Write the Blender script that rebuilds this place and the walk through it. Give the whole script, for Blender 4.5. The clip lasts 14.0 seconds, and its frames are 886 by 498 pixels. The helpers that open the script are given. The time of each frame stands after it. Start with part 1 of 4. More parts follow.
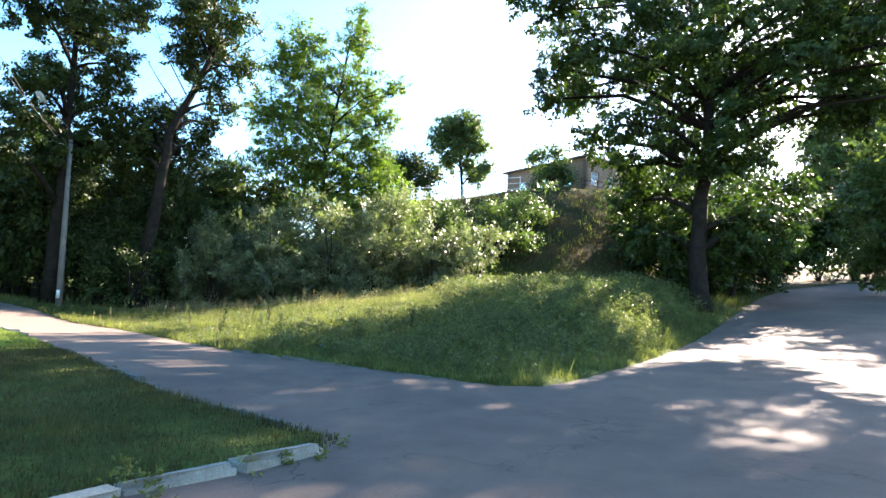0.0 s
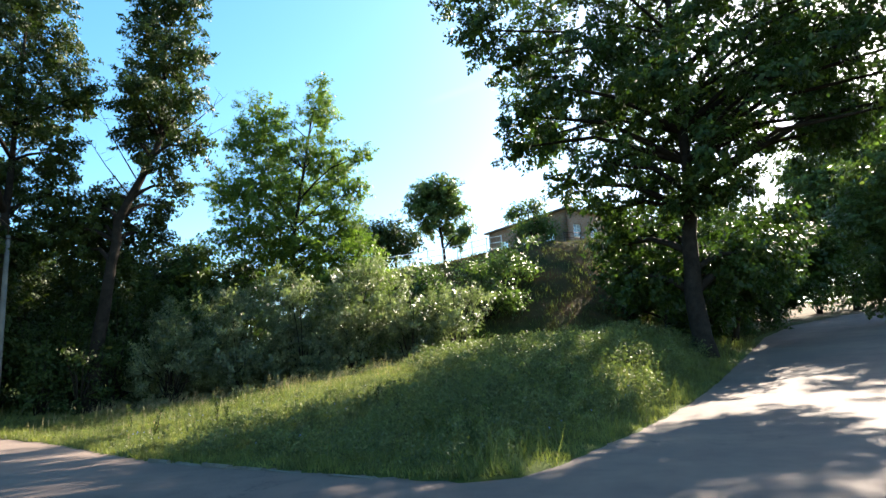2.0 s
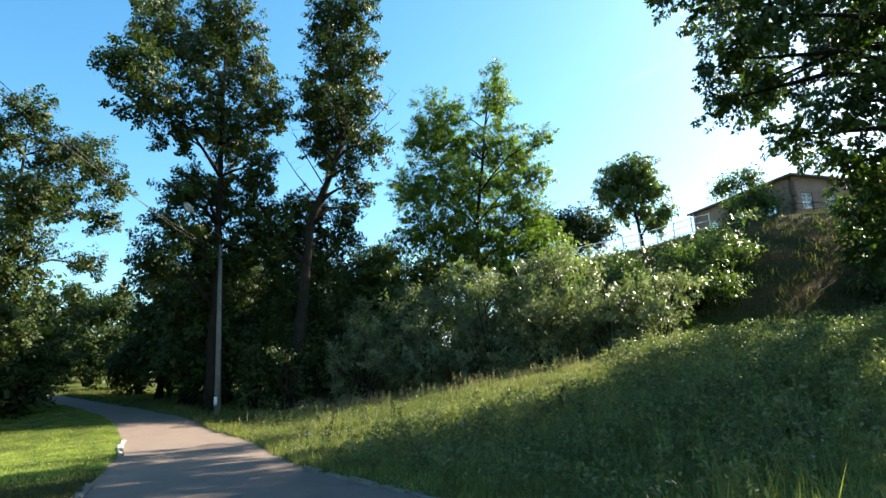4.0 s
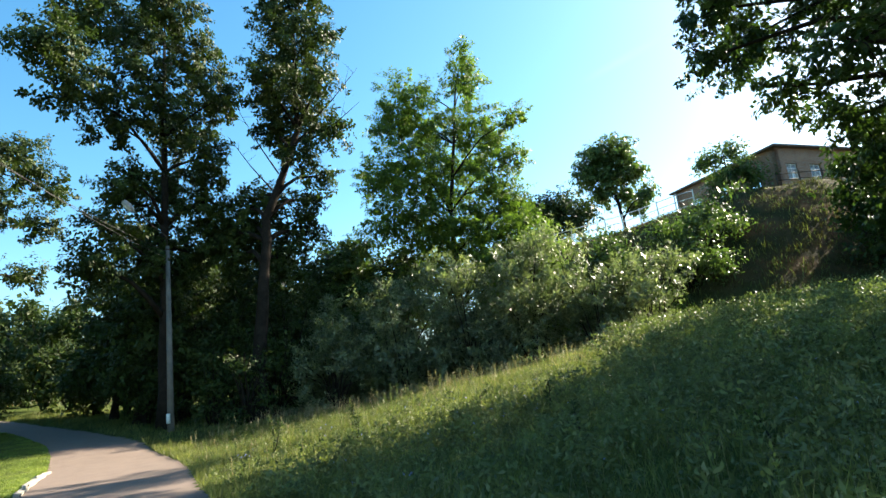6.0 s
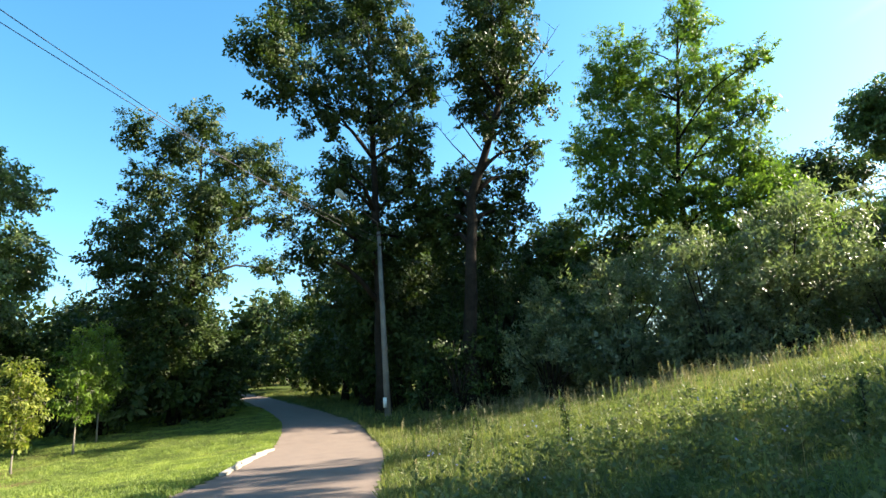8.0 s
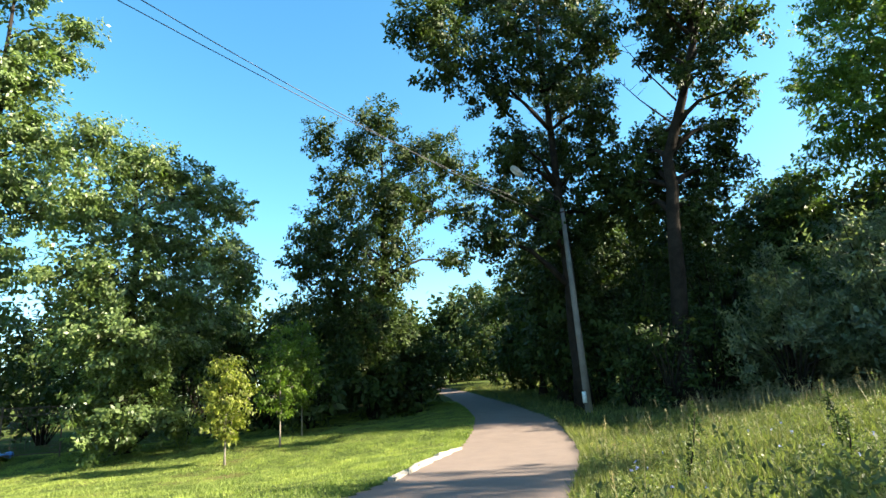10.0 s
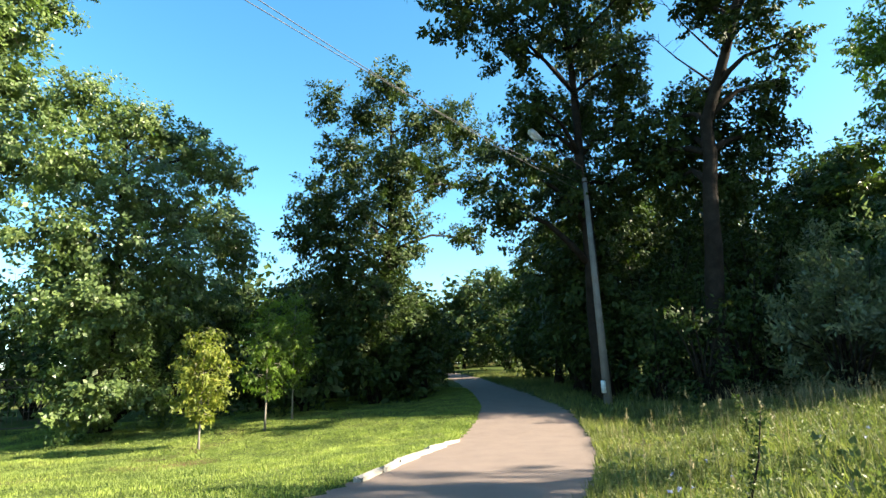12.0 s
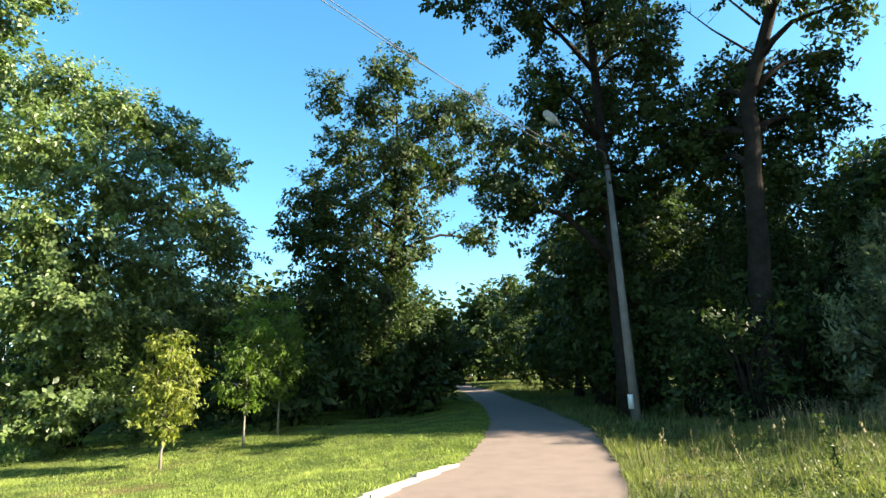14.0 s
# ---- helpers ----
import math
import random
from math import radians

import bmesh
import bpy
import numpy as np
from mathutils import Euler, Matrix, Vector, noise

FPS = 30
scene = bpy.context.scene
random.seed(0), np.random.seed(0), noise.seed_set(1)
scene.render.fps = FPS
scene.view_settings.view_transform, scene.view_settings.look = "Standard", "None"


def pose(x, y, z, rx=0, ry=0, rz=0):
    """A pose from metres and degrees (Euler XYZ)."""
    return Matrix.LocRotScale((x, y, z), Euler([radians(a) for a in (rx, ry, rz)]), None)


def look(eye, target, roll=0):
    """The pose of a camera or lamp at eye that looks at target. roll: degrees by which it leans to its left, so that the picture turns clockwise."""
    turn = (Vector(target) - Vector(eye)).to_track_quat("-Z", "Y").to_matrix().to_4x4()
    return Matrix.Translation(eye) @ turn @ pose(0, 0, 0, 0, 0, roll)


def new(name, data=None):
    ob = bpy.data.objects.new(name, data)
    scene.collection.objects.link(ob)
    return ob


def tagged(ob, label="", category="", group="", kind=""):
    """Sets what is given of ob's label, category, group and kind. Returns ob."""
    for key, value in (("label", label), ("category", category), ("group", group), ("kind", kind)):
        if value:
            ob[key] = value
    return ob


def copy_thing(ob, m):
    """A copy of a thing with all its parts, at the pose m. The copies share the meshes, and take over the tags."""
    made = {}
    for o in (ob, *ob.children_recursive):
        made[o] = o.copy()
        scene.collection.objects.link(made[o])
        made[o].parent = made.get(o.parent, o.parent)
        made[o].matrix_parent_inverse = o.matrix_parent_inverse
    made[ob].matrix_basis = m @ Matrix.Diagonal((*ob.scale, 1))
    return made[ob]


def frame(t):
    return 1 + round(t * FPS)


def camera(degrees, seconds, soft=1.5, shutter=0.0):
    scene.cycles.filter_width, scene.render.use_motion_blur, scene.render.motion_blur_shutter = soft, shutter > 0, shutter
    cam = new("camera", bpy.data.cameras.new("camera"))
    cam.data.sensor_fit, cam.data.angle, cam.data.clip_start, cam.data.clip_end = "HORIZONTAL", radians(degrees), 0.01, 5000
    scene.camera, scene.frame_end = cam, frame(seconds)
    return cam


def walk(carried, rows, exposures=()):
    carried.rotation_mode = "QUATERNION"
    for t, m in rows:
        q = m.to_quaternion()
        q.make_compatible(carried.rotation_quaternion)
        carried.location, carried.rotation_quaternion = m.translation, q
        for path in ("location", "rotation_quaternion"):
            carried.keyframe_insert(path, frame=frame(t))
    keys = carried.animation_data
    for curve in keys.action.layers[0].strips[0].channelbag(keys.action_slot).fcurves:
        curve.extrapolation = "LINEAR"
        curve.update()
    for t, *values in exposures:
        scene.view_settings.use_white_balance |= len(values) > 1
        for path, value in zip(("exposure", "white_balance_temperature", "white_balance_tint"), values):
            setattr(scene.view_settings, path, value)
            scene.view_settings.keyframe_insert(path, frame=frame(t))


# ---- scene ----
cam = camera(73.6, 14.0, soft=1.5)
PATH = [
    (0, (1.963, -0.67, 1.446), (1.874, 1.758, 1.679), 2.3),
    (0.5, (2.195, -0.043, 1.446), (2.095, 2.373, 1.771), 1.2),
    (1, (2.423, 0.587, 1.444), (2.345, 2.99, 1.861), 1.0),
    (1.5, (2.625, 1.231, 1.446), (2.533, 3.623, 1.915), -0.5),
    (2, (2.784, 1.896, 1.449), (2.734, 4.28, 1.965), -3.2),
    (2.5, (2.891, 2.584, 1.458), (2.694, 4.958, 1.984), -3.5),
    (3, (2.938, 3.293, 1.471), (2.595, 5.652, 1.989), -3.7),
    (3.5, (2.935, 4.006, 1.484), (2.213, 6.276, 2.017), -1.8),
    (3.7, (2.916, 4.291, 1.485), (2.097, 6.523, 2.029), -2.4),
    (5.8, (2.503, 7.253, 1.464), (1.762, 9.51, 2.022), -6.0),
    (6, (2.441, 7.535, 1.463), (1.685, 9.79, 2.001), -6.3),
    (6.5, (2.23, 8.237, 1.462), (1.305, 10.432, 1.991), -5.7),
    (7, (1.969, 8.943, 1.462), (0.856, 11.043, 2.009), -4.8),
    (7.5, (1.671, 9.633, 1.462), (0.339, 11.602, 2.014), -4.8),
    (8, (1.34, 10.292, 1.463), (-0.184, 12.107, 2.042), -3.9),
    (8.5, (0.983, 10.899, 1.462), (-0.773, 12.489, 2.043), -4.4),
    (9, (0.595, 11.45, 1.459), (-1.396, 12.725, 2.062), -3.7),
    (9.2, (0.423, 11.65, 1.458), (-1.618, 12.841, 2.067), -4.1),
    (11.3, (-1.549, 13.56, 1.39), (-3.555, 14.819, 1.98), -3.8),
    (11.5, (-1.743, 13.738, 1.387), (-3.749, 15.001, 1.968), -3.8),
    (12, (-2.241, 14.172, 1.38), (-4.327, 15.304, 1.943), -2.2),
    (12.5, (-2.749, 14.606, 1.371), (-4.841, 15.743, 1.902), -2.0),
    (13, (-3.279, 15.047, 1.372), (-5.373, 16.167, 1.934), 0.0),
    (13.5, (-3.825, 15.482, 1.371), (-5.907, 16.605, 1.965), -0.2),
    (14, (-4.383, 15.909, 1.366), (-6.494, 16.967, 1.982), -1.7),
]
EXPOSURES = [(0.0, 3.2, 6500, 20), (0.5, 3.05, 6500, 18), (1.0, 2.8, 6500, 17), (1.5, 2.4, 6500, 15), (2.0, 2.5, 6500, 14), (2.5, 2.3, 6500, 12), (3.0, 2.27, 6500, 10), (6.0, 2.3, 6500, 9), (8.0, 2.5, 6500, 9), (9.0, 2.55, 6500, 8), (14.0, 2.58, 6500, 9)]
walk(cam, [(t, look(eye, target, roll)) for t, eye, target, roll in PATH], EXPOSURES)

# ---- light ----
SUN_AZ, SUN_EL = 39.5, 29.5          # degrees from +y towards +x, degrees above the horizon
world = bpy.data.worlds.new("sky")
scene.world = world
world.use_nodes = True
wn = world.node_tree.nodes
sky = wn.new("ShaderNodeTexSky")
sky.sky_type = "NISHITA"
sky.sun_disc = False
sky.sun_elevation, sky.sun_rotation = radians(SUN_EL), radians(SUN_AZ)
sky.air_density, sky.dust_density, sky.ozone_density = 1.0, 0.7, 1.5
wn["Background"].inputs["Strength"].default_value = 0.07
deep = wn.new("ShaderNodeHueSaturation")         # a clear, deep summer sky
deep.inputs["Hue"].default_value, deep.inputs["Saturation"].default_value = 0.486, 1.3
world.node_tree.links.new(sky.outputs[0], deep.inputs["Color"])
world.node_tree.links.new(deep.outputs[0], wn["Background"].inputs["Color"])
sun = new("sun", bpy.data.lights.new("sun", "SUN"))
sun.data.energy, sun.data.angle, sun.data.color = 5.0, radians(0.53), (1.0, 0.88, 0.7)
az, el = radians(SUN_AZ), radians(SUN_EL)
sun.matrix_world = look((0, 0, 60), (-math.sin(az) * math.cos(el), -math.cos(az) * math.cos(el), 60 - math.sin(el)))

# ---- materials ----
def material(name, rough=0.8, metal=0.0):
    m = bpy.data.materials.new(name)
    m.use_nodes = True
    b = m.node_tree.nodes["Principled BSDF"]
    b.inputs["Roughness"].default_value, b.inputs["Metallic"].default_value = rough, metal
    return m, m.node_tree.nodes, m.node_tree.links, b


def noise_node(n, l, scale, detail=4.0, vec=None, rough=0.6):
    t = n.new("ShaderNodeTexNoise")
    t.inputs["Scale"].default_value, t.inputs["Detail"].default_value, t.inputs["Roughness"].default_value = scale, detail, rough
    if vec:
        l.new(vec, t.inputs["Vector"])
    return t


def ramp(n, l, fac, stops):
    r = n.new("ShaderNodeValToRGB")
    while len(r.color_ramp.elements) < len(stops):
        r.color_ramp.elements.new(0.5)
    for e, (p, c) in zip(r.color_ramp.elements, stops):
        e.position, e.color = p, (*c, 1)
    l.new(fac, r.inputs[0])
    return r.outputs[0]


def mix(n, l, kind, fac, a, b):
    m = n.new("ShaderNodeMix")
    m.data_type, m.blend_type = "RGBA", kind
    for v, s in ((fac, 0), (a, 6), (b, 7)):
        if isinstance(v, (int, float)):
            m.inputs[s].default_value = v
        elif isinstance(v, tuple):
            m.inputs[s].default_value = (*v, 1)
        else:
            l.new(v, m.inputs[s])
    return m.outputs[2]


def bump(n, l, b, height, strength, distance):
    k = n.new("ShaderNodeBump")
    k.inputs["Strength"].default_value, k.inputs["Distance"].default_value = strength, distance
    l.new(height, k.inputs["Height"])
    l.new(k.outputs[0], b.inputs["Normal"])


def place(n):
    return n.new("ShaderNodeNewGeometry").outputs["Position"]


def rough_stuff(name, c1, c2, scale, rough=0.85, fine=40.0, relief=0.01, metal=0.0):
    """A surface of two colours in stains, with a fine grain and relief."""
    m, n, l, b = material(name, rough, metal)
    p = n.new("ShaderNodeTexCoord").outputs["Object"]
    big = noise_node(n, l, scale, 5, p)
    small = noise_node(n, l, fine, 3, p)
    c = ramp(n, l, big.outputs[0], [(0.3, c1), (0.7, c2)])
    g = ramp(n, l, small.outputs[0], [(0.25, (0.72, 0.72, 0.72)), (0.75, (1.15, 1.15, 1.15))])
    l.new(mix(n, l, "MULTIPLY", 1.0, c, g), b.inputs["Base Color"])
    bump(n, l, b, small.outputs[0], 0.6, relief)
    return m


def leaf_material(name, c_dark, c_mid, c_light, glow=0.45, shine=0.45, gloss=0.25):
    """Leaves: colour varies from leaf to leaf and from spray to spray, light comes through them."""
    m, n, l, b = material(name, shine)
    b.inputs["Specular IOR Level"].default_value = gloss
    g = n.new("ShaderNodeNewGeometry")
    c = ramp(n, l, g.outputs["Random Per Island"], [(0.0, c_dark), (0.5, c_mid), (0.9, c_mid), (1.0, c_light)])
    big = noise_node(n, l, 0.35, 2, g.outputs["Position"])
    c = mix(n, l, "MULTIPLY", 1.0, c, ramp(n, l, big.outputs[0], [(0.3, (0.78, 0.8, 0.78)), (0.7, (1.2, 1.15, 1.02))]))
    spray = noise_node(n, l, 1.4, 2, g.outputs["Position"])
    c = mix(n, l, "MULTIPLY", 1.0, c, ramp(n, l, spray.outputs[0], [(0.35, (0.7, 0.72, 0.72)), (0.65, (1.25, 1.22, 1.1))]))
    l.new(c, b.inputs["Base Color"])
    t = n.new("ShaderNodeBsdfTranslucent")
    l.new(mix(n, l, "MULTIPLY", 1.0, c, (1.25, 1.45, 0.75)), t.inputs[0])
    s = n.new("ShaderNodeMixShader")
    s.inputs[0].default_value = glow
    l.new(b.outputs[0], s.inputs[1])
    l.new(t.outputs[0], s.inputs[2])
    l.new(s.outputs[0], n["Material Output"].inputs[0])
    return m


def asphalt_material():
    m, n, l, b = material("worn_asphalt", 0.9)
    p = place(n)
    big = noise_node(n, l, 0.22, 5, p)
    mid = noise_node(n, l, 1.7, 5, p)
    fine = noise_node(n, l, 90, 2, p)
    c = ramp(n, l, big.outputs[0], [(0.3, (0.08, 0.062, 0.054)), (0.5, (0.112, 0.083, 0.069)), (0.7, (0.158, 0.115, 0.09))])
    c = mix(n, l, "MULTIPLY", 1.0, c, ramp(n, l, mid.outputs[0], [(0.3, (0.78, 0.77, 0.76)), (0.7, (1.15, 1.12, 1.08))]))
    c = mix(n, l, "MULTIPLY", 1.0, c, ramp(n, l, fine.outputs[0], [(0.3, (0.7, 0.7, 0.7)), (0.7, (1.2, 1.2, 1.2))]))
    sx = n.new("ShaderNodeSeparateXYZ")
    l.new(p, sx.inputs[0])
    dusty = n.new("ShaderNodeMapRange")             # sandy dust lies on the footpath
    dusty.inputs["From Min"].default_value, dusty.inputs["From Max"].default_value = -3.0, -8.0
    l.new(sx.outputs[0], dusty.inputs["Value"])
    dust = mix(n, l, "MULTIPLY", 1.0, dusty.outputs[0], ramp(n, l, mid.outputs[0], [(0.3, (0.55, 0.55, 0.55)), (0.65, (1, 1, 1))]))
    c = mix(n, l, "MIX", dust, c, mix(n, l, "MULTIPLY", 1.0, (0.165, 0.123, 0.098), ramp(n, l, fine.outputs[0], [(0.3, (0.8, 0.8, 0.8)), (0.7, (1.15, 1.15, 1.15))])))
    warp = n.new("ShaderNodeVectorMath")
    warp.operation = "MULTIPLY_ADD"
    w = noise_node(n, l, 0.9, 4, p)
    l.new(w.outputs["Color"], warp.inputs[0])
    warp.inputs[1].default_value = (2.6, 2.6, 2.6)
    l.new(p, warp.inputs[2])
    cell = n.new("ShaderNodeTexVoronoi")
    cell.feature = "DISTANCE_TO_EDGE"
    cell.inputs["Scale"].default_value = 0.42
    l.new(warp.outputs[0], cell.inputs["Vector"])
    line = ramp(n, l, cell.outputs["Distance"], [(0.0, (1, 1, 1)), (0.013, (0, 0, 0))])
    where = ramp(n, l, noise_node(n, l, 0.16, 3, p).outputs[0], [(0.48, (0, 0, 0)), (0.55, (1, 1, 1))])
    where = mix(n, l, "MIX", dusty.outputs[0], where, (0.0, 0.0, 0.0))
    crack = mix(n, l, "MULTIPLY", 1.0, line, where)
    c = mix(n, l, "MIX", crack, c, (0.035, 0.03, 0.027))
    l.new(c, b.inputs["Base Color"])
    h = n.new("ShaderNodeMath")
    h.operation = "SUBTRACT"
    l.new(fine.outputs[0], h.inputs[0])
    l.new(crack, h.inputs[1])
    bump(n, l, b, h.outputs[0], 0.6, 0.012)
    return m


def soil_material():
    m, n, l, b = material("grassy_soil", 0.95)
    p = place(n)
    a = noise_node(n, l, 0.35, 5, p)
    f = noise_node(n, l, 14, 4, p)
    c = ramp(n, l, a.outputs[0], [(0.3, (0.035, 0.055, 0.012)), (0.55, (0.06, 0.08, 0.02)), (0.72, (0.1, 0.085, 0.04))])
    c = mix(n, l, "MULTIPLY", 1.0, c, ramp(n, l, f.outputs[0], [(0.25, (0.5, 0.5, 0.45)), (0.75, (1.35, 1.35, 1.2))]))
    dry = ramp(n, l, noise_node(n, l, 0.11, 3, p).outputs[0], [(0.62, (0, 0, 0)), (0.7, (1, 1, 1))])
    c = mix(n, l, "MIX", dry, c, (0.10, 0.07, 0.03))
    zz = n.new("ShaderNodeSeparateXYZ")
    l.new(p, zz.inputs[0])
    hm = n.new("ShaderNodeMapRange")
    hm.inputs["From Min"].default_value, hm.inputs["From Max"].default_value = 3.4, 5.5
    l.new(zz.outputs[2], hm.inputs["Value"])
    earth = ramp(n, l, noise_node(n, l, 0.3, 5, p).outputs[0], [(0.35, (0.032, 0.036, 0.012)), (0.52, (0.062, 0.046, 0.02)), (0.68, (0.15, 0.07, 0.03))])
    earth = mix(n, l, "MULTIPLY", 1.0, earth, ramp(n, l, f.outputs[0], [(0.25, (0.55, 0.55, 0.5)), (0.75, (1.3, 1.3, 1.2))]))
    c = mix(n, l, "MIX", hm.outputs[0], c, earth)
    l.new(c, b.inputs["Base Color"])
    bump(n, l, b, f.outputs[0], 0.8, 0.05)
    return m


ASPHALT = asphalt_material()
SOIL = soil_material()
STONE = rough_stuff("kerb_concrete", (0.17, 0.158, 0.135), (0.36, 0.34, 0.29), 3.0, 0.9, 45, 0.012)
# a darker tone of the kerb concrete, for the path and bank kerbs
DARK_STONE = rough_stuff("dark_kerb_concrete", (0.07, 0.066, 0.056), (0.19, 0.178, 0.15), 3.5, 0.95, 45, 0.015)
CONCRETE = rough_stuff("pole_concrete", (0.105, 0.1, 0.092), (0.2, 0.19, 0.175), 1.6, 0.9, 60, 0.004)
BARK = rough_stuff("dark_bark", (0.013, 0.011, 0.009), (0.034, 0.028, 0.023), 2.5, 0.95, 22, 0.03)
BARK_PALE = rough_stuff("grey_bark", (0.14, 0.12, 0.095), (0.24, 0.21, 0.17), 5.0, 0.9, 50, 0.006)
METAL = rough_stuff("rusty_iron", (0.05, 0.035, 0.028), (0.11, 0.075, 0.055), 6.0, 0.7, 60, 0.002, 0.4)
GALV = rough_stuff("grey_painted_steel", (0.42, 0.43, 0.43), (0.58, 0.59, 0.58), 6.0, 0.5, 60, 0.001, 0.3)
CABLE = rough_stuff("black_cable", (0.015, 0.015, 0.016), (0.03, 0.03, 0.03), 3.0, 0.6, 60, 0.001)
for rough_wood in (BARK, SOIL):
    rough_wood.node_tree.nodes["Principled BSDF"].inputs["Specular IOR Level"].default_value = 0.08
LEAF_DARK = leaf_material("leaf_dark", (0.026, 0.042, 0.014), (0.042, 0.066, 0.02), (0.075, 0.1, 0.036), 0.24, 0.5, 0.16)
LEAF_BIG = leaf_material("leaf_walnut", (0.024, 0.044, 0.012), (0.038, 0.07, 0.016), (0.06, 0.095, 0.026), 0.32, 0.45)
LEAF_FRESH = leaf_material("leaf_fresh", (0.065, 0.11, 0.02), (0.105, 0.165, 0.03), (0.14, 0.2, 0.042), 0.5, 0.5)
LEAF_GREY = leaf_material("leaf_silver", (0.085, 0.11, 0.06), (0.14, 0.168, 0.1), (0.28, 0.3, 0.215), 0.42, 0.38, 0.55)
LEAF_MID = leaf_material("leaf_mid", (0.05, 0.083, 0.026), (0.08, 0.125, 0.038), (0.125, 0.165, 0.06), 0.34, 0.42)
LEAF_LAWN = leaf_material("leaf_lawn_tree", (0.072, 0.11, 0.036), (0.112, 0.16, 0.054), (0.18, 0.22, 0.1), 0.34, 0.42, 0.4)
LEAF_DRY = leaf_material("leaf_yellowing", (0.085, 0.115, 0.02), (0.135, 0.16, 0.03), (0.19, 0.18, 0.042), 0.4, 0.55)
GRASS = leaf_material("grass_green", (0.076, 0.09, 0.032), (0.132, 0.148, 0.054), (0.215, 0.205, 0.1), 0.42, 0.6)
# lawn grass in two tones: the near one drier, with shade in its colour
GRASS_NEAR_SHADE = leaf_material("grass_lawn_shade_tone", (0.048, 0.048, 0.018), (0.068, 0.064, 0.024), (0.1, 0.086, 0.038), 0.3, 0.6)
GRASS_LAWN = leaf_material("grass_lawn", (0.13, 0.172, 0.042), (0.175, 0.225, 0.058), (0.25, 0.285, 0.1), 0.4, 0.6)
WEED = leaf_material("weed_leaf", (0.065, 0.088, 0.032), (0.11, 0.135, 0.054), (0.2, 0.21, 0.1), 0.36, 0.5)
WEED_DARK = leaf_material("weed_dark", (0.065, 0.082, 0.036), (0.105, 0.125, 0.058), (0.18, 0.185, 0.11), 0.34, 0.6, 0.2)
# brown hill grass, its colour darkened to stand for the shade on the slope
GRASS_HILL = leaf_material("grass_withered_shade", (0.035, 0.032, 0.012), (0.06, 0.052, 0.02), (0.1, 0.08, 0.032), 0.3, 0.7)
GRASS_DRY = leaf_material("grass_straw", (0.15, 0.125, 0.07), (0.24, 0.205, 0.125), (0.33, 0.29, 0.19), 0.2, 0.6)


# ---- the lie of the land ----
def sstep(a, b, x):
    t = np.clip((x - a) / (b - a), 0, 1)
    return t * t * (3 - 2 * t)


LAWN = [(-11.7, 17.6), (-15.0, 20.5), (-17.0, 22.4), (-20.6, 25.3), (-23.4, 27.2), (-29, 30.2), (-35.6, 33.3), (-42, 36.2), (-55, 40.5), (-80, 49), (-300, 120), (-300, -90), (-24, -27),
        (-5, -2.2), (-0.47, 3.6), (0.72, 5.15), (0.8, 5.65), (-0.15, 6.35), (-2.2, 7.93), (-4.55, 10.4)]
ISLAND = [(2.6, 10.7), (3.5, 10.75), (4.2, 11.6), (5, 13.17), (14.3, 28.6), (25, 46.4), (33, 57), (48, 68), (95, 86), (300, 130), (300, 400), (-300, 400),
          (-300, 126), (-80, 52), (-55, 43), (-41, 38), (-34, 34.9), (-27.8, 32.3), (-22, 29.6), (-18.2, 27.6), (-15, 25.3), (-12.3, 23.06), (-9.3, 20.3), (-6.5, 17.5), (-3.6, 14.8),
          (-1.6, 13.5), (0, 12.4), (1.36, 11.4)]
RIGHT = [(15, 4), (20.5, 19), (31, 37), (41.5, 49), (56, 58.5), (98, 74), (300, 112), (300, -90), (15, -90)]


def inside_by(poly, x, y):
    """Signed distance to a polygon, positive inside."""
    d2 = np.full(x.shape, 1e18)
    ins = np.zeros(x.shape, bool)
    for (ax, ay), (bx, by) in zip(poly, poly[1:] + poly[:1]):
        ex, ey = bx - ax, by - ay
        t = np.clip(((x - ax) * ex + (y - ay) * ey) / (ex * ex + ey * ey), 0, 1)
        d2 = np.minimum(d2, (x - ax - t * ex) ** 2 + (y - ay - t * ey) ** 2)
        if ay != by:
            ins ^= ((ay > y) != (by > y)) & (x < ax + (y - ay) * ex / ey)
    return np.where(ins, 1, -1) * np.sqrt(d2)


def road_z(x, y):
    s = (x - 5) * 0.515 + (y - 13.17) * 0.857
    v = -(x - 5) * 0.857 + (y - 13.17) * 0.515
    up = np.where(s < 0, 0, np.where(s < 18, 0.0028 * s * s, 0.907 + 0.1 * (np.minimum(s, 150) - 18)))
    q = -(x - 3.3) * 0.79 + (y - 10.7) * 0.61
    rise = 0.07 * np.clip(q - 22, 0, 75) * sstep(22, 30, q)
    return up * sstep(14, 3, v) + rise


